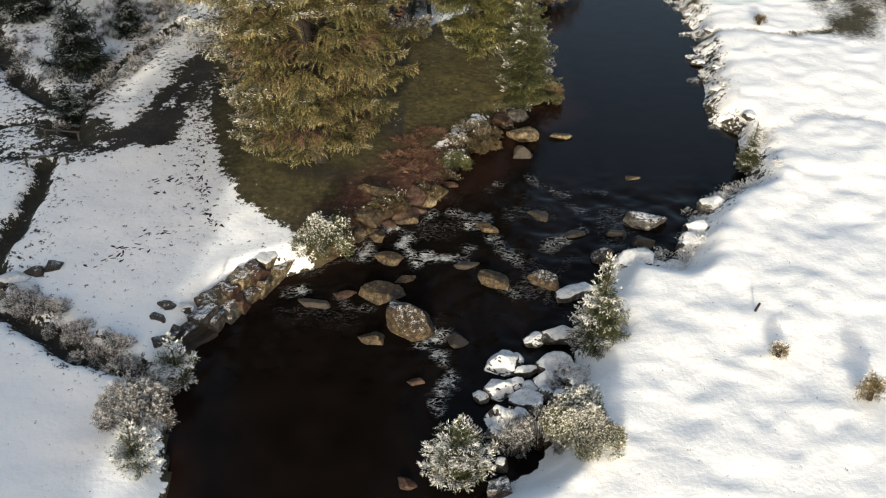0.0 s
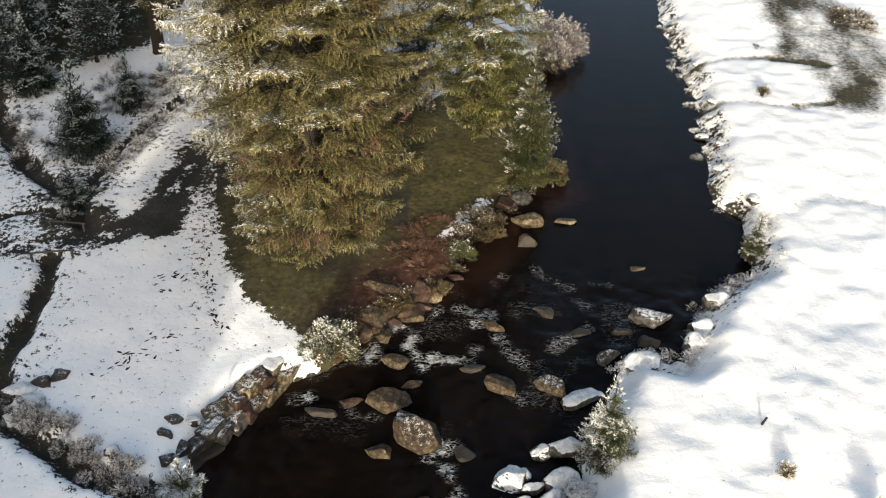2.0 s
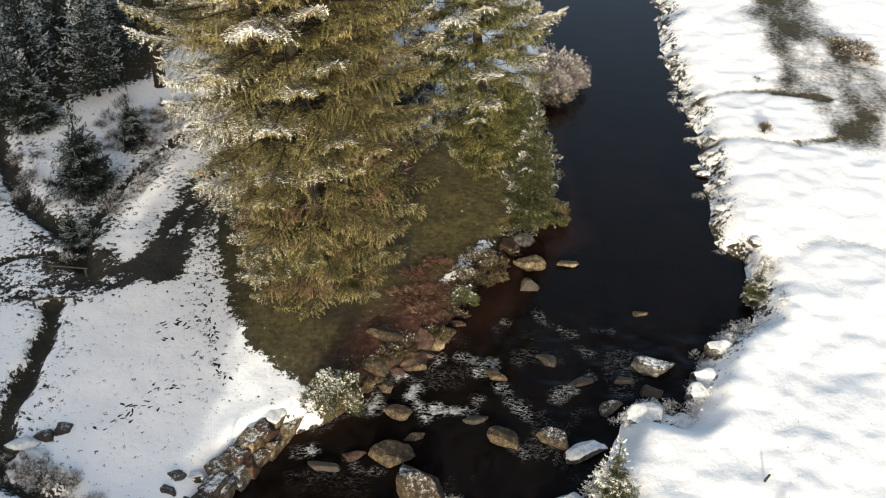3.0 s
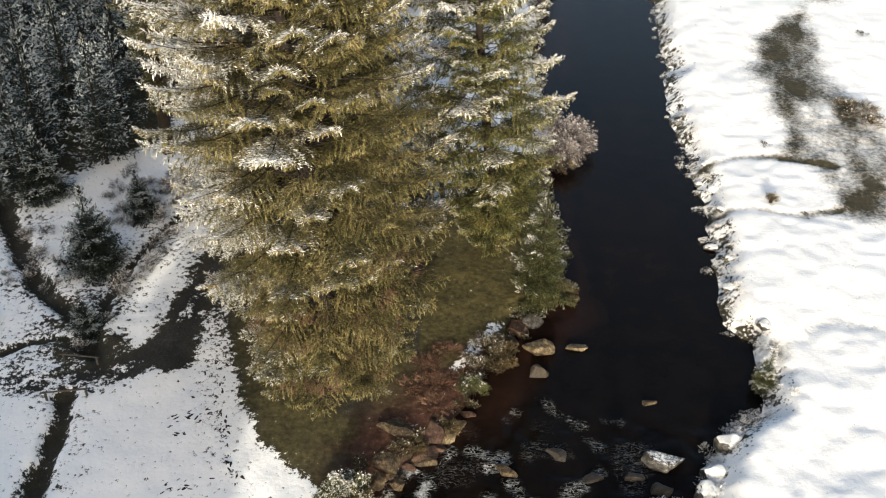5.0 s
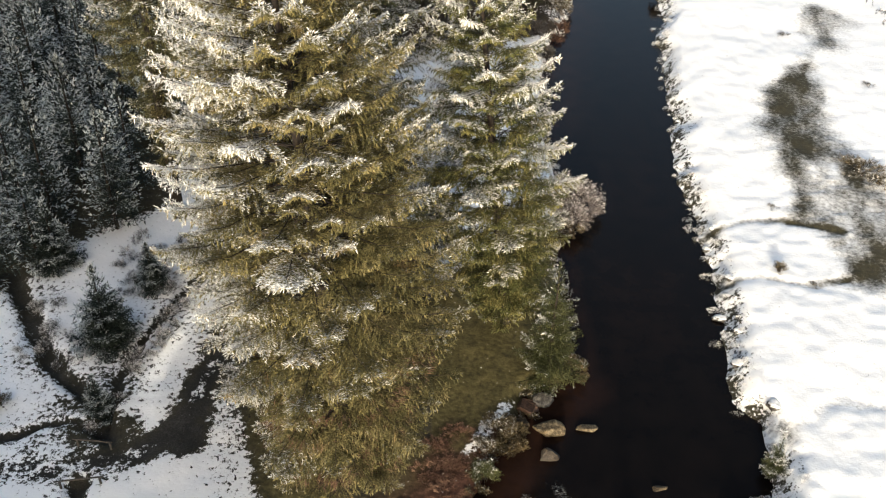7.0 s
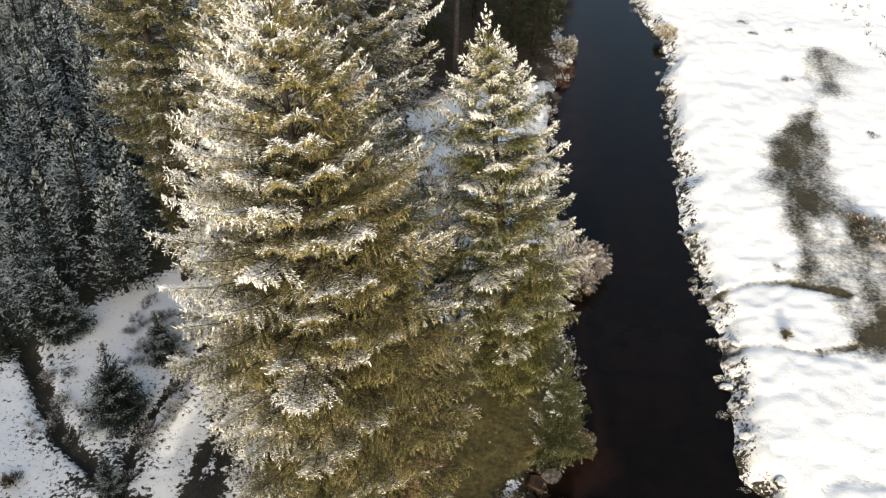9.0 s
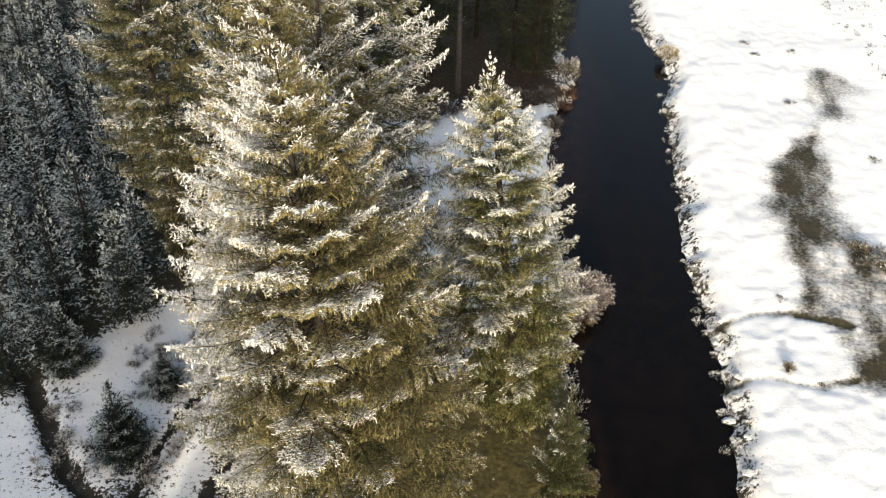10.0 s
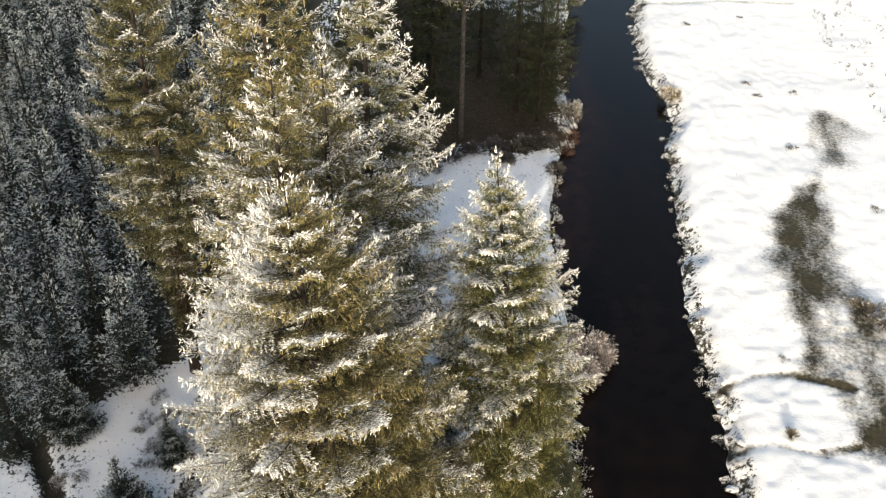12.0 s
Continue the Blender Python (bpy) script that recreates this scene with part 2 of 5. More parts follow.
STONES = {
    "brown": (((0.41, (0.012, 0.008, 0.005)), (0.5, (0.045, 0.032, 0.019)), (0.6, (0.14, 0.105, 0.062))), 0.75),
    "tan": (((0.41, (0.024, 0.017, 0.009)), (0.5, (0.1, 0.074, 0.042)), (0.6, (0.27, 0.215, 0.135))), 0.75),
    "grey": (((0.41, (0.014, 0.012, 0.011)), (0.5, (0.05, 0.045, 0.04)), (0.6, (0.14, 0.13, 0.118))), 0.8),
    "dark": (((0.25, (0.01, 0.008, 0.007)), (0.5, (0.03, 0.024, 0.019)), (0.75, (0.07, 0.058, 0.046))), 0.4),
    "red": (((0.41, (0.012, 0.007, 0.005)), (0.5, (0.045, 0.024, 0.016)), (0.6, (0.1, 0.06, 0.042))), 0.6),
}
STONE = {k: plain_material(k + "_stone", stops, 0.26, rough, 1.0, 0.09) for k, (stops, rough) in STONES.items()}
DUSTED = {k: plain_material(k + "_stone_dusted", stops, 0.26, rough, 1.0, 0.09, 0.84 if k == "grey" else 0.95) for k, (stops, rough) in STONES.items()}

# ---- ground and river ----
LEFT_BANK = [(-9, -60), (-9.5, 10), (-10.1, 24.2), (-10.8, 28), (-11.5, 29.9), (-11.3, 31.3), (-11.4, 33.3), (-10.9, 35.2), (-9.9, 36.5), (-8.9, 37.6),
             (-7.5, 38.5), (-5.4, 39.8), (-4.2, 41.7), (-2.5, 43), (-1.1, 44.4), (0.1, 46.2), (1, 48), (1.7, 49.5), (2.8, 52), (4.1, 54.4),
             (6.2, 55.9), (7.1, 57.8), (7, 62), (6.9, 67), (7.2, 73), (7.5, 80), (7.2, 88), (7.4, 97), (8.2, 104.5), (9.5, 109),
             (11.1, 113), (11.1, 119), (10, 126.6), (11.5, 135), (13.5, 145), (16, 160), (20, 190), (30, 230), (60, 300)]
RIGHT_BANK = [(-1.5, -60), (-1, 10), (1.2, 24.5), (3.6, 26.6), (4.9, 29), (5.6, 31), (5.8, 33), (6.6, 36), (8, 39.6), (9.6, 40.2),
              (11.3, 39.4), (11.9, 40.8), (12.8, 43.4), (14.6, 45.6), (16.4, 46.9), (17.1, 49.5), (17.1, 52.6), (15.8, 54.5), (15.9, 58.5), (16.5, 63),
              (17.3, 68.5), (16.9, 72), (17, 78), (17.3, 83), (18.2, 90), (18.6, 96), (19.4, 102), (19.7, 108), (21.4, 115), (21.6, 121),
              (20, 127.5), (20.4, 138), (22.4, 150), (25, 165), (31, 190), (42, 230), (75, 300)]
RIVER = LEFT_BANK + RIGHT_BANK[::-1]
BROOK = [(-33, 66), (-30.2, 61.9), (-28.1, 58.3), (-25.7, 55.2), (-22.5, 52.9), (-21.2, 49.9)]
BROOK_LOW = [(-22.0, 46.5), (-21.6, 45.2), (-21.4, 42.8), (-21.4, 40.2), (-21.4, 37.6), (-20.6, 35), (-18, 33.2), (-15, 31.3), (-11.5, 30)]
DITCH = [(-21.6, 51), (-21.7, 52.4), (-21.9, 55.1), (-21.8, 57), (-21.2, 59.7), (-20.1, 62.9), (-18.5, 67)]
SIDE_DITCH = [(-33, 49), (-26.9, 50.1), (-25.3, 51.1), (-23.7, 51.4), (-21.5, 50.2)]
TRACK = [(-60, 46.2), (-30, 46.6), (-24.6, 47.5), (-21.5, 48.0), (-19.2, 48.9), (-17.4, 50.5), (-16.8, 54.0), (-16.2, 57.6), (-15.4, 62.2), (-14, 68), (-13, 78)]
UNDER_TREES = [(-16.2, 70), (-15.2, 60), (-13.6, 52.8), (-12.1, 46.2), (-10.4, 43.2), (-7.7, 40.9), (-5.6, 39.2), (-3, 43), (0.4, 46.6), (2.4, 52),
               (3.4, 55), (6.6, 56.5), (7.6, 60), (7.6, 66), (7.4, 73), (4, 74), (1, 68), (-3.6, 64), (-5.5, 72), (-7, 90), (-14, 90)]
FAR_SHADE = [(-6, 103.5), (-2.6, 106.3), (3.4, 107.5), (8.6, 108.8), (10, 116), (9, 126), (11, 140), (-14, 150), (-18, 110)]
BARE_RIGHT = [(27.3, 95.5), (26.3, 86), (25.9, 77), (25, 73.5), (27, 71), (26.5, 67.6), (25.5, 65.6), (28.5, 64.2), (34, 65), (35.5, 71), (32.5, 78),
              (32.2, 88), (34.2, 99), (41, 110), (41, 115), (37.5, 115.5), (36, 108), (31, 98)]
PLANTATION = [(-23.5, 74), (-26.8, 72), (-28.6, 69.5), (-30.5, 66), (-33, 63.5), (-70, 58), (-90, 160), (-20, 160), (-21, 100)]
RUT_A, RUT_B = [(17.8, 65.3), (20.5, 65.9), (23.5, 64.9), (26.5, 65.6)], [(18.6, 71.8), (21, 72.9), (24, 73.2), (28, 71.5)]
SHADE_ARC, RUT_D = [(18.8, 51.3), (21.8, 53.5), (23.7, 53.3), (27, 52.2), (34, 53)], [(22, 145.7), (28, 146.2), (34.4, 147.2), (44, 147)]


def shape_of_ground(x, y):
    """Height and the covers of the ground."""
    wob = (vnoise(x, y, 4.2, 3, 4) - 0.5) * 1.5
    d = area_distance(x, y, RIVER) + wob * step(30, 5, np.abs(y - 70) - 40)
    right = step(-2, 2, line_distance(x, y, LEFT_BANK) - line_distance(x, y, RIGHT_BANK))
    top = 0.75 + 0.6 * right
    top = top * step(-200, 30, y) + 0.25 * (1 - step(-200, 30, y))
    z = -0.45 + (top + 0.45) * step(-0.35, 1.4 + 1.1 * right, d)
    z = np.where(d < 0, -0.45 - 0.8 * step(0, -2.5, d), z)
    flat = step(1.0, 3.0, d)
    z += flat * right * ((vnoise(x, y, 1.9, 11, 2) - 0.5) * (0.11 + 0.15 * step(60, 38, y)) + (vnoise(x, y, 0.75, 19, 2) - 0.5) * 0.19 + (vnoise(x, y, 6, 12, 2) - 0.5) * 0.35)
    z += flat * (1 - right) * ((vnoise(x, y, 1.1, 13, 3) - 0.5) * 0.16 + (vnoise(x, y, 7, 14, 2) - 0.5) * 0.3)
    lumps = step(0.2, 0.9, d) * step(3.0, 1.6, d) * right
    z += lumps * (vnoise(x, y, 2.9, 18, 4) - 0.45) * 0.28
    z += 0.5 * (vnoise(x, y, 40, 15, 2) - 0.5) * step(4, 25, d)
    far = step(70, 600, np.hypot(x, y - 60))
    z += far * 26 * vnoise(x, y, 160, 16, 2)
    snow = np.full(np.shape(x), 0.92) - 0.25 * step(1.6, 0.0, d) * vnoise(x, y, 0.9, 17)
    snow -= (1 - right) * (0.03 + 0.035 * step(31, 40, y))
    left_specks = step(0.45, 0.7, vnoise(x, y, 3.5, 21, 3)) * (1 - right) * step(29, 37, y - 0.6 * (x + 14))
    snow -= (0.06 + 0.2 * step(5, 1, line_distance(x, y, TRACK))) * left_specks
    snow -= 0.12 * (1 - right) * step(48.5, 51, y) * step(68, 64, y) * step(0.35, 0.6, vnoise(x, y, 1.8, 38, 3))
    grass, litter, melt = np.full(np.shape(x), 0.35), np.zeros(np.shape(x)), np.zeros(np.shape(x))
    for line, width, deep in ((BROOK, 0.5, 0.5), (BROOK_LOW, 0.48, 0.6), (DITCH, 0.25, 0.3), (SIDE_DITCH, 0.25, 0.3)):
        e = line_distance(x, y, line) + (vnoise(x, y, 1.2, 22) - 0.5) * 0.7
        cut = step(width * 1.7, width * 0.5, e)
        z -= cut * deep
        snow -= cut * 0.66
        grass *= 1 - 0.6 * cut
        snow -= step(3.2, 0.6, e) * 0.27 * (vnoise(x, y, 0.7, 23) + 0.12)
    e = line_distance(x, y, TRACK)
    wide = 0.42 + 0.4 * step(-20, -17.5, x) - 0.15 * step(53, 58, y)
    worn_or_shaded = step(wide + 0.6, wide - 0.35, e + (vnoise(x, y, 1.0, 24, 4) - 0.5) * 2.0)
    ridge = step(0.35, 0.1, np.abs(e - 0.15)) * 0.42
    fade = 0.3 + 0.7 * step(-20.6, -17.6, x)
    snow -= worn_or_shaded * (0.74 - ridge - 0.3 * step(0.5, 0.7, vnoise(x, y, 0.8, 34, 3))) * fade
    snow -= 0.5 * step(2.6, 0.4, e) * vnoise(x, y, 0.9, 35, 3) * (0.25 + 0.75 * step(-23, -20, x))
    puddle = step(1.5, 0.7, np.hypot((x + 16.7), (y - 50.0) * 0.8) + (vnoise(x, y, 1.0, 47, 3) - 0.5))
    snow -= puddle * 0.8
    trodden = step(1.5, 0.2, line_distance(x, y, [(-11.4, 41.5), (-13.0, 44.4), (-14.0, 47.6), (-13.9, 51.2), (-14.6, 57.4)]))
    snow -= 0.3 * trodden * vnoise(x, y, 0.6, 48, 3)
    z -= worn_or_shaded * 0.07
    grass *= 1 - np.maximum(worn_or_shaded, puddle) * 0.9
    e = area_distance(x, y, UNDER_TREES) + (vnoise(x, y, 2, 25, 4) - 0.5) * 1.4
    bare = step(0.7, -0.6, e)
    snow -= bare * 0.95
    # grass kept low under the spruces: their shade goes into the ground colour
    grass = grass * (1 - bare) + bare * (0.22 + 0.55 * step(0.35, 0.6, vnoise(x, y, 4, 26, 2)))
    e = line_distance(x, y, [(-0.2, 49.6), (1.3, 52.2), (2.4, 53.8)]) + (vnoise(x, y, 0.9, 37, 3) - 0.5) * 0.9
    snow += 0.75 * step(0.8, 0.2, e) * bare
    # grass raised beside the big spruce to brighten the slope where sun falls
    grass = np.where(x > -2.5 + 0.0 * y, np.maximum(grass, 0.9 * bare * step(46, 50, y)), grass)
    near_bank = step(4.8, 1.2, line_distance(x, y, [(-4, 42), (-1, 45.5), (1.2, 49)]))
    litter += bare * near_bank * step(0.3, 0.6, vnoise(x, y, 2.4, 27, 3) + 0.1)
    # bare needle floor of the far wood; its darkness includes the trees' shade
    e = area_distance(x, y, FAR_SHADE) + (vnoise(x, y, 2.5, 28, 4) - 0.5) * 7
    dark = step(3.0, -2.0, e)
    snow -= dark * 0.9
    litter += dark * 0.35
    # bare ground under the plantation stands in for shade between its trees
    snow -= 0.75 * step(1.0, -1.0, area_distance(x, y, PLANTATION))
    # patchy shading on the glade, put in as faintly thinned snow
    snow -= 0.1 * (1 - right) * step(84, 96, y) * step(0.4, 0.8, vnoise(x, y, 3, 36, 3))
    band = right * step(2.6 + 1.6 * (vnoise(x, y, 3.5, 39, 2) - 0.5), 0.9, d) * step(38, 44, y)
    snow -= band * (0.2 + 0.42 * step(0.3, 0.7, vnoise(x, y, 0.5, 32, 3)))
    z += band * (vnoise(x, y, 1.1, 33, 3) - 0.45) * 0.5
    e = area_distance(x, y, BARE_RIGHT) + (vnoise(x, y, 3.5, 29, 4) - 0.5) * 4
    field = step(2.4, -2.2, e)
    streak = vnoise(x * 1.2 - 0.2 * y, y * 0.45, 2.0, 30, 5)
    snow -= field * (0.1 + 0.9 * streak)
    grass = np.maximum(grass * (1 - field), field * 0.4)
    melt = np.maximum(melt, step(5, 1.5, e))
    # the 0.26 line is soft grey shading, put in as thinned snow
    for line, width, worn_or_shaded in ((RUT_A, 0.3, 0.42), (RUT_B, 0.32, 0.42), (SHADE_ARC, 0.5, 0.26), (RUT_D, 0.35, 0.4)):
        e = line_distance(x, y, line) + (vnoise(x, y, 1.1, 31) - 0.5) * 0.5
        cut = step(width * 2.2, width * 0.3, e)
        snow -= cut * worn_or_shaded
        melt = np.maximum(melt, step(width * 4, width * 2, e))
        z -= cut * 0.1
        grass = np.maximum(grass, cut * 0.6)
    snow = np.where(d < 0.1, 0.05, snow)
    return z, np.clip(snow, 0, 1), np.clip(grass, 0, 1), np.clip(litter, 0, 1), np.clip(melt, 0, 1)


def ground_at(x, y):
    return float(shape_of_ground(np.array([float(x)]), np.array([float(y)]))[0][0])


def spread(lo, hi, fine, before, after):
    mid = np.arange(lo, hi + fine / 2, fine)
    grow = lambda span: np.cumsum(fine * 1.16 ** np.arange(1, 200))[: max(1, int(math.log(1 + span * 0.16 / (fine * 1.16)) / math.log(1.16)) + 1)]
    return np.concatenate([lo - grow(before)[::-1], mid, hi + grow(after)])


def grid_mesh(name, xs, ys, height, attrs):
    nx, ny = len(xs), len(ys)
    gx, gy = np.meshgrid(xs, ys)
    idx = np.arange(nx * ny).reshape(ny, nx)
    faces = np.stack([idx[:-1, :-1], idx[:-1, 1:], idx[1:, 1:], idx[1:, :-1]], -1).reshape(-1, 4)
    verts = np.stack([gx.ravel(), gy.ravel(), height.ravel()], -1)
    return mesh_from(name, verts, faces, attrs, True)


xs = spread(-32, 38, 0.28, 900, 900)
ys = np.concatenate([spread(21, 84, 0.28, 500, 0.2)[:-1], spread(84.3, 150, 0.5, 0.1, 2500)[1:]])
gx, gy = np.meshgrid(xs, ys)
gz, g_snow, g_grass, g_litter, g_melt = shape_of_ground(gx, gy)
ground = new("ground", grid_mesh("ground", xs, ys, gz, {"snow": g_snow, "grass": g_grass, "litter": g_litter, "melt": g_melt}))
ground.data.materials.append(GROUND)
tagged(ground, "snow covered river banks with bare grass, needle litter and a muddy track", "ground", kind="structure")

FOAM = [((-4.1, 40.2), (-2.5, 42.3), 1.0), ((-2.1, 41.5), (-1.4, 39.4), 1.0), ((-1.4, 40.1), (0.2, 39.9), 1.0), ((-1.0, 42.9), (-0.5, 43.7), 0.8),
        ((0.3, 43.8), (1.8, 42.8), 0.8), ((2.4, 46.3), (2.9, 46.9), 0.6), ((2.5, 41.7), (3.6, 39.8), 0.75), ((-7.6, 37.1), (-6.9, 37.2), 0.9),
        ((-5.0, 36.8), (-4.2, 36.2), 0.6), ((-1.0, 33.5), (-0.1, 34.5), 0.9), ((-0.1, 33.0), (0.5, 31.9), 0.95), ((0.5, 31.9), (-0.2, 29.8), 0.85)]
FOAM += [((5.0, 40.8), (6.2, 41.6), 0.65), ((7.0, 44.8), (7.4, 44.3), 0.6), ((4.7, 47.6), (5.0, 46.6), 0.6), ((6.1, 45.9), (6.9, 45.6), 0.6),
         ((7.9, 46.0), (8.8, 46.2), 0.6), ((6.7, 42.1), (7.2, 42.3), 0.65), ((-6.3, 39.2), (-4.1, 39.8), 0.7), ((-2.8, 42.5), (-1.9, 41.3), 0.9),
         ((1.0, 39.3), (1.3, 40.7), 0.7), ((2.7, 38.0), (3.6, 37.1), 0.7), ((-3.7, 36.0), (-4.5, 36.2), 0.6), ((1.3, 42.7), (2.2, 43.3), 0.8)]
wx = spread(-12, 18, 0.16, 4, 60)
wy = spread(24, 52, 0.16, 60, 260)
wgx, wgy = np.meshgrid(wx, wy)
fall = step(46, 33, wgy + 0.25 * wgx)
wz = -0.4 * fall
foam = np.zeros(wz.shape)
for a, b, s in FOAM:
    foam = np.maximum(foam, s * step(0.8, 0.0, line_distance(wgx, wgy, [a, b]) + (vnoise(wgx, wgy, 0.8, 41, 3) - 0.5) * 1.2))
rapids = step(29, 33, wgy) * step(49, 44, wgy)
foam = np.maximum(foam, rapids * (0.42 * step(31, 37, wgy)) * step(0.42, 0.72, vnoise(wgx, wgy, 2.2, 46, 3)))
wz += rapids * ((vnoise(wgx, wgy, 0.9, 42, 3) - 0.5) * 0.2) + foam * 0.08 * vnoise(wgx, wgy, 0.35, 43, 2)
wd = -area_distance(wgx, wgy, RIVER)
left_side = line_distance(wgx, wgy, LEFT_BANK)
shoal_and_reflection = step(3.4, 1.4, left_side) * step(43, 47, wgy) * step(58, 54, wgy) + 0.5 * step(1.6, 0.4, left_side) + 0.06 * step(12, 3, np.hypot(wgx + 3, (wgy - 33.5) * 1.6)) * vnoise(wgx, wgy, 3, 44)
# upstream shoal, widened so the brown water also carries a reddish reflection
shoal_and_reflection += step(5.5, 0.3, left_side) * step(84, 96, wgy) * step(138, 124, wgy)
shoal_and_reflection += 0.12 * step(0.45, 0.75, vnoise(wgx, wgy, 6, 45, 3)) * step(1, 3, wd)
water = new("water", grid_mesh("water", wx, wy, wz, {"depth": np.clip(1 - shoal_and_reflection, 0, 1), "foam": foam}))
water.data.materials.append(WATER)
tagged(water, "dark peaty river with a run of white rapids between boulders", "water", kind="structure")


# ---- conifers ----
def frond_template(pairs=6, reach=0.42, width=0.085):
    """A flat spray of needled twigs, one metre long towards +x: vertices, triangles, and how far out each vertex lies."""
    v, f, out = [], [], []
    for i in range(pairs):
        s = 0.06 + 0.84 * i / (pairs - 1)
        r = reach * (1 - 0.55 * s) * (0.75 if i == 0 else 1)
        for side in (-1, 1):
            k = len(v)
            v += [(s - width * 0.5, 0, 0.01), (s + width * 0.9, 0, 0.0), (s + r * 0.85, side * r, -0.22 * r)]
            out += [s, s, min(1, s + r)]
            f.append((k, k + 1, k + 2) if side > 0 else (k + 1, k, k + 2))
    k = len(v)
    v += [(0.8, 0.045, 0), (0.8, -0.045, 0), (1.08, 0, 0.03)]
    out += [0.8, 0.8, 1]
    f.append((k + 1, k, k + 2))
    return np.array(v), np.array(f), np.array(out)


def sprays(bases, dirs, ups, lengths, snow, template, twigs=0.1):
    """Puts a spray at each base."""
    tv, tf, out = template
    d = dirs / np.linalg.norm(dirs, axis=1)[:, None]
    side = np.cross(ups, d)
    side /= np.linalg.norm(side, axis=1)[:, None] + 1e-9
    up = np.cross(d, side)
    axes = np.stack([d, side, up], 1) * lengths[:, None, None]
    v = np.einsum("vk,nkc->nvc", tv, axes) + bases[:, None, :]
    chance = np.random.default_rng(len(bases))
    tri = len(tv) // 3
    v[:, 2::3] += chance.normal(0, 0.06, (len(bases), tri, 3)) * lengths[:, None, None] * np.array([1, 1, 1.2])
    v[:, :, 2] -= (out ** 2)[None, :] * lengths[:, None] * 0.12
    n, m = len(bases), len(tv)
    f = (tf[None] + (np.arange(n) * m)[:, None, None]).reshape(-1, 3)
    s = snow[:, None] + (out[None] - 0.6) * 0.6 + np.repeat(chance.normal(0, twigs, (n, tri)), 3, 1)
    return v.reshape(-1, 3), f, s.ravel()


def shoots_mesh(base, way, length, wide, snow):
    """Roof-shaped needle shoots: a ridge from base to tip with two sloping flanks. snow: how white each ridge is."""
    n = len(base)
    d = way / (np.linalg.norm(way, axis=1)[:, None] + 1e-9)
    side = np.stack([-d[:, 1], d[:, 0], np.zeros(n)], -1) + np.random.default_rng(n).normal(0, 0.35, (n, 3))
    side -= d * (side * d).sum(1)[:, None]
    side /= np.linalg.norm(side, axis=1)[:, None] + 1e-9
    up = np.cross(d, side)
    up *= np.sign(up[:, 2:] + 1e-6)
    l, w = length[:, None], wide[:, None]
    v = np.stack([base + up * w * 0.4, base + d * l * 0.36 + side * w - up * w * 0.6, base + d * l + up * l * 0.08, base + d * l * 0.36 - side * w - up * w * 0.6], 1)
    faces = (np.array([(0, 2, 1), (0, 3, 2)])[None] + (np.arange(n) * 4)[:, None, None]).reshape(-1, 3)
    s = snow[:, None] + np.array([0.02, -0.36, 0.16, -0.36])[None]
    return v.reshape(-1, 3), faces, s.ravel()


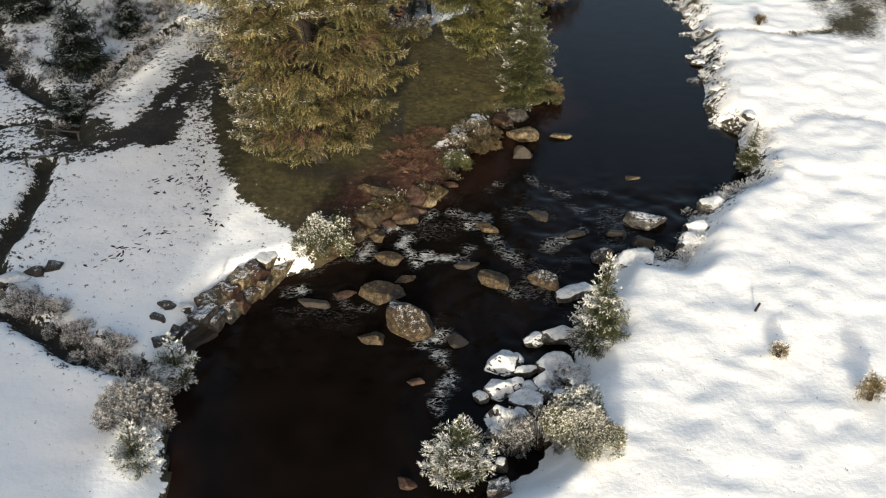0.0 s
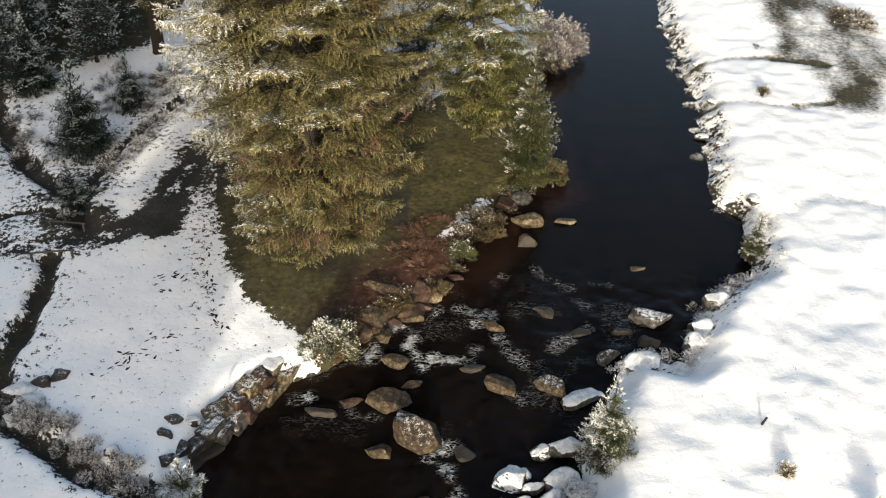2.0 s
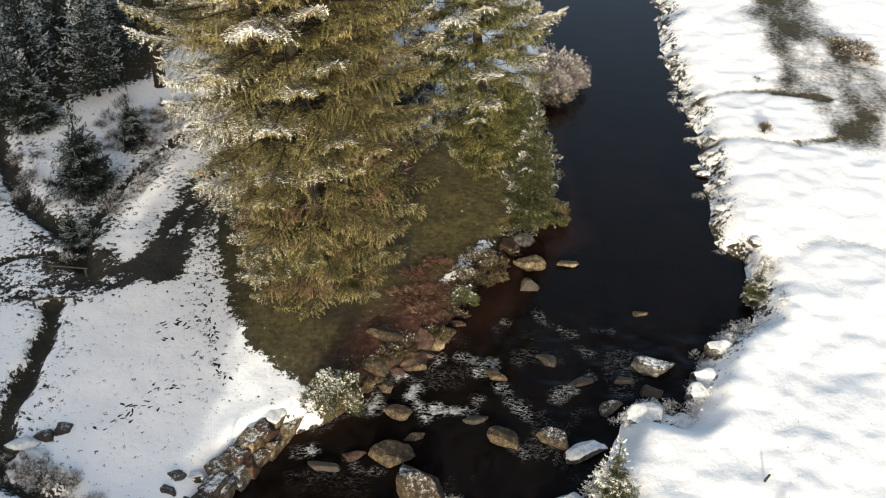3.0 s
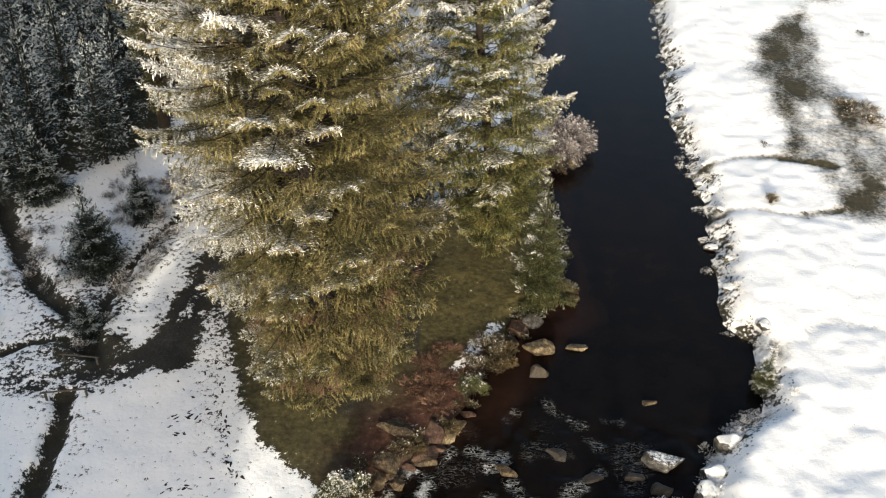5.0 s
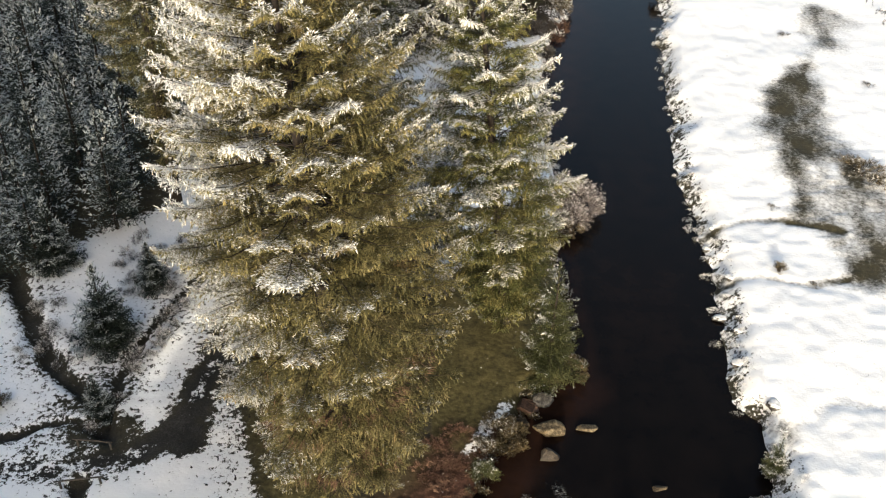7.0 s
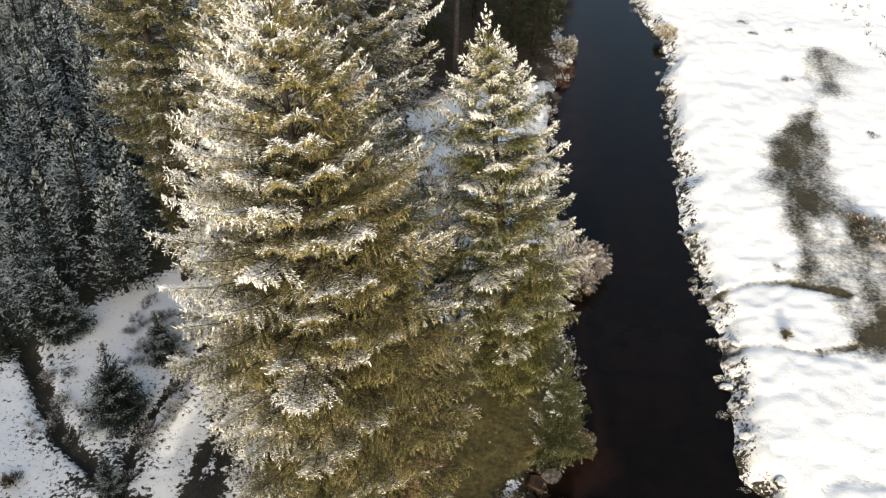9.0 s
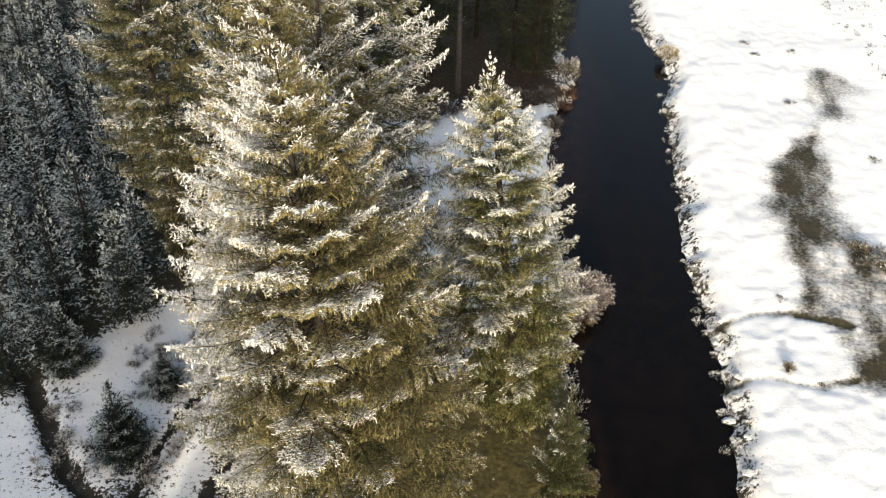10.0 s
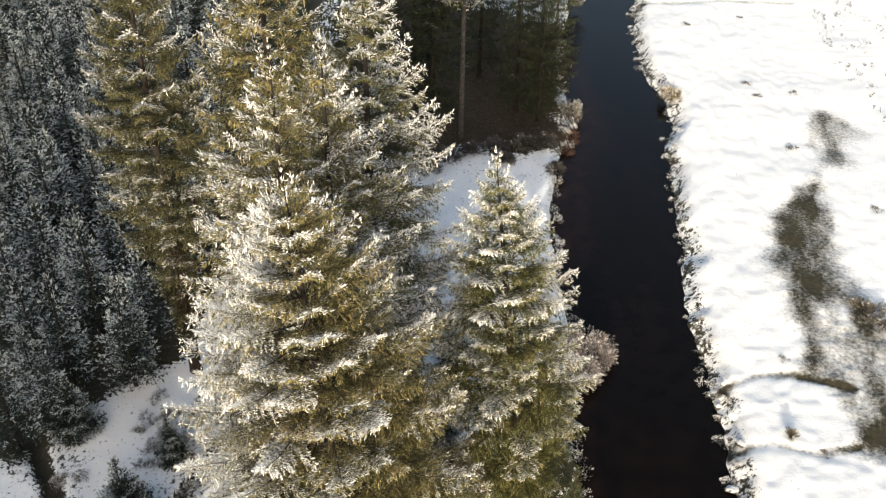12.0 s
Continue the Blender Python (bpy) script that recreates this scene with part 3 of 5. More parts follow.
def conifer(seed, high, profile, clear=0.05, gap=0.8, limbs=11, second=0.22, node=0.076, shoot=0.2, thick=0.125, hollow=0.3, droop=0.3, lift=0.18, rise=(0.05, 0.75), fan=0.42, widest=1.6,
            sag=0.3, hang=0.3, fill=0.6, tier=(2.4, 0.3), snow=(-0.3, 0.5), bloom=1.0, windward=0.15, tips=0.6, patchy=0.16, ragged=0.1, girth=1.0, bark_sides=7, wood=True):
    """Meshes of a trunk, its limbs and a crown built shoot by shoot. Whorls of limbs bear side branches, those bear needle shoots, and some hang.
    profile: (share of the height, reach) pairs. tier: metres between shelves and how far they stand out. snow: at the foot and at the top."""
    rng = np.random.default_rng(seed)
    share, reaches = [p for p, _ in profile], [r for _, r in profile]
    reach_at = lambda z: np.interp(z / high, share, reaches)
    spots, ways, lens, wides, whites, bars = [], [], [], [], [], []
    phase = rng.uniform(0, 6.283, 3)

    def bear(p, d, n_axis, white, scale):
        """Side shoots, a few hanging ones, along an axis: p and d are rows of points and directions."""
        n = len(p)
        cross = np.cross(d, n_axis)
        cross /= np.linalg.norm(cross, axis=1)[:, None] + 1e-9
        for sgn in (-1, 1):
            b = rng.uniform(0.3, 0.85, n)[:, None]
            spots.append(p + rng.normal(0, 0.03, p.shape))
            ways.append(d * np.cos(b) + sgn * cross * np.sin(b) + np.array([0, 0, 0.34]) + rng.normal(0, 0.12, p.shape))
            lens.append(shoot * scale * rng.uniform(0.7, 1.2, n))
            whites.append(white + rng.normal(0, 0.11, n))
        low = rng.random(n) < hang
        m = int(low.sum())
        spots.append(p[low])
        ways.append(d[low] * 0.5 + rng.normal(0, 0.22, (m, 3)) + np.array([0, 0, -1.0]))
        lens.append(shoot * 1.3 * rng.uniform(0.7, 1.3, m))
        whites.append(white[low] - 0.42 + rng.normal(0, 0.1, m))
        low = rng.random(n) < fill
        m = int(low.sum())
        spots.append(p[low] - np.array([0, 0, 0.05]))
        ways.append(d[low] * rng.uniform(0.2, 1.0, (m, 1)) + rng.normal(0, 0.3, (m, 3)) + np.array([0, 0, -0.8]))
        lens.append(shoot * rng.uniform(0.8, 1.3, m))
        whites.append(white[low] - 0.6 + rng.normal(0, 0.1, m))

    rows, level = [], high * clear
    while level < high * 0.975:
        step_up = max(gap, tier[0] * (1.12 - 0.85 * level / high))
        rows += [(level, 1.0, 0.5), (level + 0.42 * step_up, 1 - tier[1], -0.3)] if step_up > 1.3 * gap else [(level, 1.0, 0.2)]
        level += step_up * rng.uniform(0.88, 1.12)
    for level, stand, shelf in rows:
        up_share = min(level / high, 0.98)
        count = max(4, int(round(limbs * (0.5 + 0.5 * (1 - up_share)) * (1.0 if shelf > 0 else 0.75) + rng.uniform(-1, 1))))
        turn, tier_bow, tier_white = rng.uniform(0, 6.283), rng.uniform(0.85, 1.15), rng.normal(0, 0.06)
        for k in range(count):
            az = turn + 6.283 * (k + rng.normal(0, 0.16)) / count
            zb = level + gap * (rng.normal(0, 0.12) + 0.22 * math.sin(2 * az + phase[0] + level))
            steep = rise[0] + (rise[1] - rise[0]) * up_share ** 2 + rng.normal(0, 0.035)
            bow = droop * (1 - 0.75 * up_share) * tier_bow * rng.uniform(0.9, 1.1)
            reach = float(reach_at(zb + 0.8 * reach_at(zb) * (steep - bow + lift)))
            length = reach * stand * (1 + rng.normal(0, ragged)) * (0.7 if rng.random() < 0.1 else 1.0)
            length = max(0.16, min(length, reach * 1.1) - 0.4 * shoot)
            radial, side = np.array([math.cos(az), math.sin(az), 0.0]), np.array([-math.sin(az), math.cos(az), 0.0])
            bend = rng.normal(0, 0.07)
            up = np.array([0, 0, 1.0])

            def spine(u):
                u = np.asarray(u)[..., None]
                return radial * length * u + side * (bend * length) * u * u + up * (zb + length * (steep * u - bow * u * u + lift * u ** 5))

            def along_spine(u):
                u = np.asarray(u)[..., None]
                d = radial + side * 2 * bend * u + up * (steep - 2 * bow * u + 5 * lift * u ** 4)
                return d / np.linalg.norm(d, axis=-1)[..., None]

            first = hollow + 0.15 * (length > 4) if length > 2 else hollow * 0.5
            base_white = (snow[0] + (snow[1] - snow[0]) * up_share ** bloom - windward * math.cos(az) + 0.45 * shelf + tier_white
                          + patchy * (math.sin(3 * az + 2.7 * level + phase[1]) + 0.8 * math.sin(4 * az - 3.3 * level + phase[0])) + rng.normal(0, 0.09))
            u = np.linspace(first, 1.0, max(2, int(length * (1 - first) / node)))
            bear(spine(u), along_spine(u), up, base_white + tips * (u - 0.8), 1.0)
            spots.append(spine([1.0]))
            ways.append(along_spine([1.0]) + 0.1 * up)
            lens.append(np.array([shoot * 1.15]))
            whites.append(np.array([base_white + tips * 0.25]))
            if length > 0.7:
                uk = np.arange(first, 0.97, second / length)
                uk = np.repeat(uk + rng.normal(0, 0.25 * second / length, len(uk)), 2).clip(first * 0.8, 0.99)
                sgn = np.tile([-1.0, 1.0], len(uk) // 2)
                l2 = np.minimum((0.22 + fan * length * (1.02 - uk)), widest) * rng.uniform(0.65, 1.2, len(uk))
                ang = rng.uniform(0.7, 1.05, len(uk))
                t2 = along_spine(uk)
                d2 = t2 * np.cos(ang)[:, None] + side * (sgn * np.sin(ang))[:, None] + up * rng.normal(0.02, 0.1, len(uk))[:, None]
                m = np.maximum(1, (l2 / node).astype(int))
                which = np.repeat(np.arange(len(uk)), m)
                v = (np.arange(len(which)) - np.repeat(np.cumsum(m) - m, m) + 1) / m[which]
                q = spine(uk)[which] + d2[which] * (l2[which] * v)[:, None] - up * (sag * l2[which] * v * v)[:, None]
                dq = d2[which] - up * (2 * sag * v)[:, None]
                far = np.hypot(q[:, 0], q[:, 1]) / max(length, 0.1)
                bear(q, dq, up, base_white + tips * (far - 0.8) + 0.14 * (v - 0.5), 0.9)
            if wood and length > 1.2:
                r0 = 0.01 + 0.006 * length
                pts = [tuple(x) for x in spine([0.0, 0.35, 0.7, 0.96])]
                bars.append(tube(pts, [r0, r0 * 0.8, r0 * 0.5, 0.006], 3))
    for z, tilt in ((0.95, 1.1), (0.962, 0.8), (0.974, 0.6), (0.986, 0.4), (0.995, 0.06)):
        a = rng.uniform(0, 6.283) + np.arange(5) * 1.2566
        spots.append(np.repeat([[0, 0, high * z]], 5, 0))
        ways.append(np.stack([np.cos(a) * tilt, np.sin(a) * tilt, np.ones(5)], -1))
        lens.append(np.full(5, shoot * 1.2))
        whites.append(np.full(5, snow[1]))
    lens = np.concatenate(lens)
    v, f, s = shoots_mesh(np.concatenate(spots), np.concatenate(ways), lens, np.minimum(lens, shoot * 1.9) * thick * rng.uniform(0.8, 1.25, len(lens)), np.concatenate(whites))
    crown = mesh_from("crown", v, f, {"snow": s})
    lean = rng.normal(0, 0.05, 2)
    foot = (0.012 * high + 0.04) * girth
    tp = [(0, 0, -0.4), (0, 0, 0.15), (lean[0], lean[1], high * 0.4), (0, 0, high * 0.75), (0, 0, high * 0.985)]
    trunk = mesh_from("trunk", *tube(tp, [foot * 1.5, foot * 1.1, foot * 0.75, foot * 0.38, 0.01], bark_sides), None, True)
    return trunk, mesh_from("branchwork", *joined(bars)) if bars else None, crown


def plant(name, meshes, needles, x, y, label, group="", turn=0.0, size=1.0, lean=0.0, z=None, bark=None, tip=0.0):
    trunk, branch, crown = meshes
    ob = thing(name, x, y, 0, label, "tree", group)
    ob.matrix_basis = pose(x, y, ground_at(x, y) if z is None else z, lean, tip, turn) @ Matrix.Diagonal((size, size, size, 1))
    put_mesh("trunk", trunk, bark or BARK, ob)
    if branch:
        tagged(put_mesh("branchwork", branch, bark or BARK, ob), kind="stuff")
    put_mesh("crown", crown, needles, ob, "snow-dusted needle sprays")
    return ob


BIG = conifer(11, 34.6, [(0.04, 3.3), (0.08, 4.5), (0.15, 5.5), (0.25, 6.2), (0.4, 6.9), (0.55, 6.9), (0.65, 6.3), (0.75, 5.2), (0.85, 3.7), (0.93, 2.2), (1, 0.15)], clear=0.08, gap=0.85, limbs=19, second=0.2, node=0.07, shoot=0.175, widest=1.8,
              hang=0.24, snow=(-0.3, 0.64), bloom=0.72, windward=0.26, tips=1.15)
TALL = conifer(12, 36.0, [(0.08, 2.8), (0.2, 3.8), (0.4, 4.9), (0.6, 4.8), (0.75, 4.0), (0.87, 2.4), (1, 0.1)], clear=0.1, gap=0.9, limbs=11, second=0.26, node=0.085, shoot=0.18,
               snow=(-0.1, 0.56), windward=0.2, tier=(2.1, 0.28), tips=0.8)
BACK = conifer(14, 36.0, [(0.05, 3.0), (0.2, 4.5), (0.4, 4.9), (0.6, 4.2), (0.75, 3.4), (0.87, 2.0), (1, 0.1)], clear=0.06, gap=1.0, limbs=11, second=0.32, node=0.12, shoot=0.25,
               snow=(-0.2, 0.55), tier=(2.2, 0.25))
CLEAN = conifer(15, 34.5, [(0.1, 1.0), (0.26, 1.7), (0.36, 2.8), (0.5, 4.3), (0.68, 4.3), (0.82, 3.0), (0.92, 1.6), (1, 0.1)], clear=0.12, gap=0.9, limbs=11, second=0.28, node=0.1, shoot=0.23,
                snow=(0.0, 0.5), tier=(2.2, 0.3), tips=0.9)
FIR = conifer(13, 27.5, [(0.05, 2.6), (0.12, 3.4), (0.25, 4.2), (0.33, 5.0), (0.45, 5.0), (0.57, 4.6), (0.7, 4.0), (0.85, 2.3), (0.93, 1.1), (1, 0.06)], clear=0.06, gap=0.85, limbs=12,
              droop=0.22, lift=0.16, tier=(1.9, 0.3), snow=(-0.42, 0.84), bloom=0.7, windward=0.0, tips=1.15)
DARK = conifer(32, 24.0, [(0.05, 3.0), (0.2, 4.4), (0.5, 3.9), (0.8, 1.8), (1, 0.1)], clear=0.1, gap=1.2, limbs=9, second=0.42, node=0.24, shoot=0.38, snow=(0.0, 0.35))
OLD_LABEL = "tall olive-green spruce with snow on its upper branches"
big_spruce = plant("spruce", BIG, OLIVE, -6.9, 47.7, "broad tall olive-green spruce with snow on its branch tips", "riverside spruces", tip=-4.05)
rng = np.random.default_rng(16)
n = 2600
tuft = rng.integers(0, 90, n)
ta, tz, tr = rng.uniform(0, 6.283, 90)[tuft] + rng.normal(0, 0.1, n), rng.uniform(2.5, 11, 90)[tuft] + rng.normal(0, 0.3, n), rng.uniform(0.5, 0.82, 90)[tuft]
tr = tr * np.interp(tz, [2, 5, 8, 11], [4.2, 5.6, 6.2, 6.4])
out = np.stack([np.cos(ta), np.sin(ta), np.zeros(n)], -1)
v, f, sn = shoots_mesh(out * tr[:, None] + np.array([0, 0, 1.0]) * tz[:, None], out + rng.normal(0, 0.5, (n, 3)) + np.array([0, 0, -0.35]), rng.uniform(0.3, 0.6, n), np.full(n, 0.011), np.full(n, -1.0))
tagged(put_mesh("deadwood", mesh_from("deadwood", v, f, {"snow": sn}), BRACKEN, big_spruce, "rust-brown bare dead twigs"), kind="stuff")
plant("spruce", TALL, OLIVE, -10.5, 53.6, OLD_LABEL, "riverside spruces", 40, 1.02)
plant("spruce", TALL, OLIVE, -8.7, 55.9, OLD_LABEL, "riverside spruces", 170, 1.0)
plant("spruce", TALL, GREY, -7.3, 61.5, "tall grey-green spruce with heavily snowed branches", "riverside spruces", 250, 1.05)
plant("spruce", BACK, OLIVE, -13.0, 66.0, OLD_LABEL, "riverside spruces", 300, 1.1)
plant("spruce", CLEAN, BRONZE, -22.3, 73.0, "tall olive spruce rising out of the dark plantation", "riverside spruces", 100)
plant("spruce", FIR, GREEN, 2.3, 61.2, "pointed green spruce with thick snow on its tiers", "riverside spruces", 0, tip=-6.2)

SMALL = [conifer(20 + i, 9.0, [(0.04, 1.7), (0.15, 2.2), (0.5, 1.7), (0.8, 0.9), (1, 0.08)], clear=0.1, gap=0.62, limbs=7, second=0.32, node=0.21, shoot=0.29, thick=0.14, droop=0.22,
                 hollow=0.25, fan=0.34, widest=0.9, tier=(1.3, 0.3), tips=0.9, snow=(0.14, 0.44), bark_sides=5, hang=0.1, fill=0.1, wood=False) for i in range(4)]
rng = np.random.default_rng(5)
spots = []
for k in range(7000):
    x, y = rng.uniform(-62, -24), 63 + 87 * rng.random() ** 1.25
    edge = float(np.interp(y, [63, 65, 67, 70, 72.3, 75, 150], [-34, -31, -29.5, -28.2, -26.5, -24.8, -22]))
    if x < edge + rng.normal(0, 0.5) and y > 63 and all((x - a) ** 2 + (y - b) ** 2 > 2.3 ** 2 for a, b in spots) and x > -0.42 * y - 6:
        spots.append((x, y))
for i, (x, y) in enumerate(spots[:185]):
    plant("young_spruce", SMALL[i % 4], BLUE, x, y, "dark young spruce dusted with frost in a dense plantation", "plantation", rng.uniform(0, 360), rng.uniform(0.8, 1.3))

# dark wood beyond the snowy glade
THIN = conifer(31, 30.0, [(0.5, 2.5), (0.65, 4.0), (1, 0.1)], clear=0.52, gap=1.1, limbs=9, second=0.45, node=0.26, shoot=0.38, snow=(0.1, 0.4), girth=0.75)
plant("spruce", THIN, GREEN, -1.7, 109.6, "slender spruce with a long bare pale trunk", "far wood", 0, 1.0, bark=PALE_BARK)
# DUSK trees wear painted shade, the sunlit one keeps GREEN
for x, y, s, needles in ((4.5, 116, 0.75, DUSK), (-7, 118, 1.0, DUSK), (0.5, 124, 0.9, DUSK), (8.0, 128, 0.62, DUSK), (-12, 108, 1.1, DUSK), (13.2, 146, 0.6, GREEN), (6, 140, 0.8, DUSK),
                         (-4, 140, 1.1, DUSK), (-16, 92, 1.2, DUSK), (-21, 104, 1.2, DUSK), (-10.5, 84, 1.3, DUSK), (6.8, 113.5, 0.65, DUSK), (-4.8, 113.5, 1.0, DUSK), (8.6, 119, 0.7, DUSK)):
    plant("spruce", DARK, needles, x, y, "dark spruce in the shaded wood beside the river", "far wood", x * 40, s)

# unseen trees added beyond the view to throw shade over the left bank
SHADE = conifer(33, 38.0, [(0, 5), (0.4, 5.0), (1, 0.2)], clear=0.04, gap=1.4, limbs=8, second=0.6, node=0.42, shoot=1.0, thick=0.3, hollow=0.1, fan=0.25, fill=0.8, wood=False)
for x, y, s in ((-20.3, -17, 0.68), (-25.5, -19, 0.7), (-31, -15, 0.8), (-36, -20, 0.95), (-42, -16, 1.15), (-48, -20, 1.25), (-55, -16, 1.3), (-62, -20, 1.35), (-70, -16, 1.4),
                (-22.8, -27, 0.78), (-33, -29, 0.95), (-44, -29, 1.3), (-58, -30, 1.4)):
    plant("spruce", SHADE, BLUE, x, y, "unseen tall spruce added to shade the river bank", "shading wood", x * 31, s)

# small conifers on the banks
BUSH_FIR = [conifer(40 + i, 5.4, [(0.02, 1.35), (0.12, 1.7), (0.4, 1.25), (0.75, 0.55), (1, 0.05)], clear=0.03, gap=0.34, limbs=9, second=0.17, node=0.06, shoot=0.15, thick=0.12, droop=0.14, lift=0.14,
                    hollow=0.15, tier=(0.85, 0.3), tips=1.0, snow=(0.12, 0.56), bark_sides=5, hang=0.3, rise=(0.1, 0.7)) for i in range(2)]
ROUND_FIR = conifer(42, 3.6, [(0.0, 1.3), (0.3, 1.6), (0.6, 1.2), (1, 0.1)], clear=0.05, gap=0.3, limbs=11, second=0.14, node=0.055, shoot=0.14, thick=0.14, droop=0.05, lift=0.1,
                    hollow=0.25, tier=(0.7, 0.2), snow=(0.22, 0.55), tips=0.8, bark_sides=5, hang=0.15, fill=0.3, rise=(0.25, 0.9))
STAR_FIR = conifer(47, 2.2, [(0.0, 1.0), (0.3, 1.05), (0.6, 0.7), (1, 0.05)], clear=0.05, gap=0.3, limbs=8, second=0.13, node=0.06, shoot=0.17, thick=0.11, droop=0.1, lift=0.1, hollow=0.25, fan=0.3,
                   tier=(0.6, 0.2), snow=(0.35, 0.62), bark_sides=5, hang=0.1, fill=0.15, rise=(0.2, 0.9))
plant("spruce_sapling", BUSH_FIR[0], YOUNG, 6.95, 33.2, "young green spruce powdered with snow beside snowy boulders", "bank saplings", 0, 0.9)
plant("spruce_sapling", ROUND_FIR, YOUNG, 0.78, 26.4, "young spruce with snow-white twig ends on the river bank", "bank saplings", 60, 1.0)
plant("spruce_sapling", STAR_FIR, YOUNG, -11.15, 30.7, "little spruce white with snow at the water's edge", "bank saplings", 90, 1.05, z=0.1)
plant("spruce_sapling", STAR_FIR, YOUNG, -11.5, 25.7, "little spruce white with snow under a frosted shrub", "bank saplings", 200, 1.0, z=0.3)
plant("spruce_sapling", BUSH_FIR[1], YOUNG, 17.3, 48.9, "small snowy spruce leaning over the bank", "bank saplings", 120, 0.56)
BANK_FIR = conifer(45, 8.8, [(0.02, 2.2), (0.1, 2.4), (0.5, 1.25), (0.8, 0.5), (1, 0.05)], clear=0.04, gap=0.5, limbs=11, second=0.17, node=0.065, shoot=0.17, thick=0.12, droop=0.2, lift=0.14,
                   hollow=0.2, fan=0.34, tier=(1.15, 0.45), snow=(-0.22, 0.1), tips=0.9, rise=(0.05, 0.7), hang=0.1, fill=0.25)
plant("spruce_sapling", BANK_FIR, YOUNG, 4.9, 56.3, "green spruce on the river bank with little snow", "bank saplings", 0, 1.0)
DARK_FIR = conifer(46, 5.2, [(0.02, 1.75), (0.12, 2.0), (0.5, 1.2), (0.8, 0.55), (1, 0.06)], clear=0.05, gap=0.42, limbs=12, second=0.16, node=0.1, shoot=0.22, thick=0.15, droop=0.12, fan=0.5,
                   tier=(0.95, 0.4), snow=(-0.02, 0.32), tips=0.9, bark_sides=5, hollow=0.2, hang=0.15, fill=0.3)
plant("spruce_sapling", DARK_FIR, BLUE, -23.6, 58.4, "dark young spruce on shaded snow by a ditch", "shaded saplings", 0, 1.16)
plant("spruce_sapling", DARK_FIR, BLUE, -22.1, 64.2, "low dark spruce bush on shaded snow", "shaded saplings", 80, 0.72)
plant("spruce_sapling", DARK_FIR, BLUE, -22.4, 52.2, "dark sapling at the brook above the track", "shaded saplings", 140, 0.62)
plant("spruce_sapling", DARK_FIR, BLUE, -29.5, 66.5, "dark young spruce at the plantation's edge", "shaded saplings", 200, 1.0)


# ---- shrubs and tussocks ----
def shrub_mesh(seed, wide, high, stems, twig, snow, leafy=False, slim=0.07):
    """A dome of forking twigs."""
    rng = np.random.default_rng(seed)
    tv, tf, out = frond_template(3, 0.5, 0.16) if leafy else frond_template(4, 0.45, slim)
    heads = 9 + int(wide * 7)
    ca, cr = rng.uniform(0, 6.283, heads), np.sqrt(rng.uniform(0.0, 0.75, heads))
    cz = np.sqrt(np.clip(1.0 - cr ** 2, 0.05, 1)) * rng.uniform(0.45, 0.85, heads)
    pick = rng.integers(0, heads, stems)
    ball = rng.normal(0, 1, (stems, 3))
    ball /= np.linalg.norm(ball, axis=1)[:, None]
    size = rng.uniform(0.22, 0.42, heads)[pick][:, None] * rng.uniform(0.6, 1.0, stems)[:, None]
    p = np.stack([np.cos(ca) * cr, np.sin(ca) * cr, cz], -1)[pick] + ball * size
    p[:, 2] = np.clip(p[:, 2], 0.05, None)
    level = p[:, 2]
    p = p * np.array([wide, wide, high])
    d = p / np.array([wide, wide, high]) * np.array([1, 1, 0.9]) + rng.normal(0, 0.35, p.shape) + np.array([0, 0, 0.45])
    sn = snow + 0.35 * (level - 0.5) + rng.normal(0, 0.14, stems)
    v, f, s = sprays(p * np.array([1, 1, 1.0]), d, rng.normal(0, 1, p.shape) + np.array([0, 0, 1.0]), twig * rng.uniform(0.6, 1.3, stems), sn, (tv, tf, out))
    return mesh_from("foliage", v, f, {"snow": s})


def stems_mesh(seed, wide, high, n=14):
    rng = np.random.default_rng(seed)
    pieces = []
    for k in range(n):
        a, r = rng.uniform(0, 6.283), rng.uniform(0.2, 0.8) * wide
        q = [(0.1 * math.cos(a), 0.1 * math.sin(a), -0.15), (0.5 * r * math.cos(a), 0.5 * r * math.sin(a), 0.5 * high), (r * math.cos(a + 0.2), r * math.sin(a + 0.2), 0.85 * high)]
        pieces.append(tube(q, [0.035, 0.022, 0.008], 4))
    return mesh_from("woody_base", *joined(pieces))


def shrub(name, x, y, wide, high, stuff, label, group, seed, stems=900, twig=0.45, snow=0.4, leafy=False, z=None, category="shrub", slim=0.07):
    ob = thing(name, x, y, ground_at(x, y) if z is None else z, label, category, group)
    put_mesh("woody_base", stems_mesh(seed, wide, high), BARK, ob)
    put_mesh("foliage", shrub_mesh(seed, wide, high, stems, twig, snow, leafy, slim), stuff, ob)
    return ob


shrub("shrub", 5.45, 26.6, 1.65, 2.2, YOUNG, "broad dense evergreen bush with snow on every twig end", "bank shrubs", 51, 13000, 0.13, 0.3, True)
shrub("shrub", 4.0, 27.6, 1.1, 2.0, TWIG, "grey frosted bush behind the snowy bush", "bank shrubs", 52, 3600, 0.18, 0.32)
shrub("shrub", 3.0, 28.2, 1.1, 1.2, TWIG, "frosted twiggy shrub among snowy stones", "bank shrubs", 53, 2600, 0.18, 0.32)
shrub("shrub", 5.6, 31.2, 0.9, 0.8, TWIG, "frosted twiggy shrub behind the stone heap", "bank shrubs", 50, 1000, 0.24, 0.42)
shrub("shrub", -5.95, 39.9, 1.35, 1.7, YOUNG, "evergreen shrub with clotted snow on its leaves", "bank shrubs", 54, 3600, 0.2, 0.22, True)
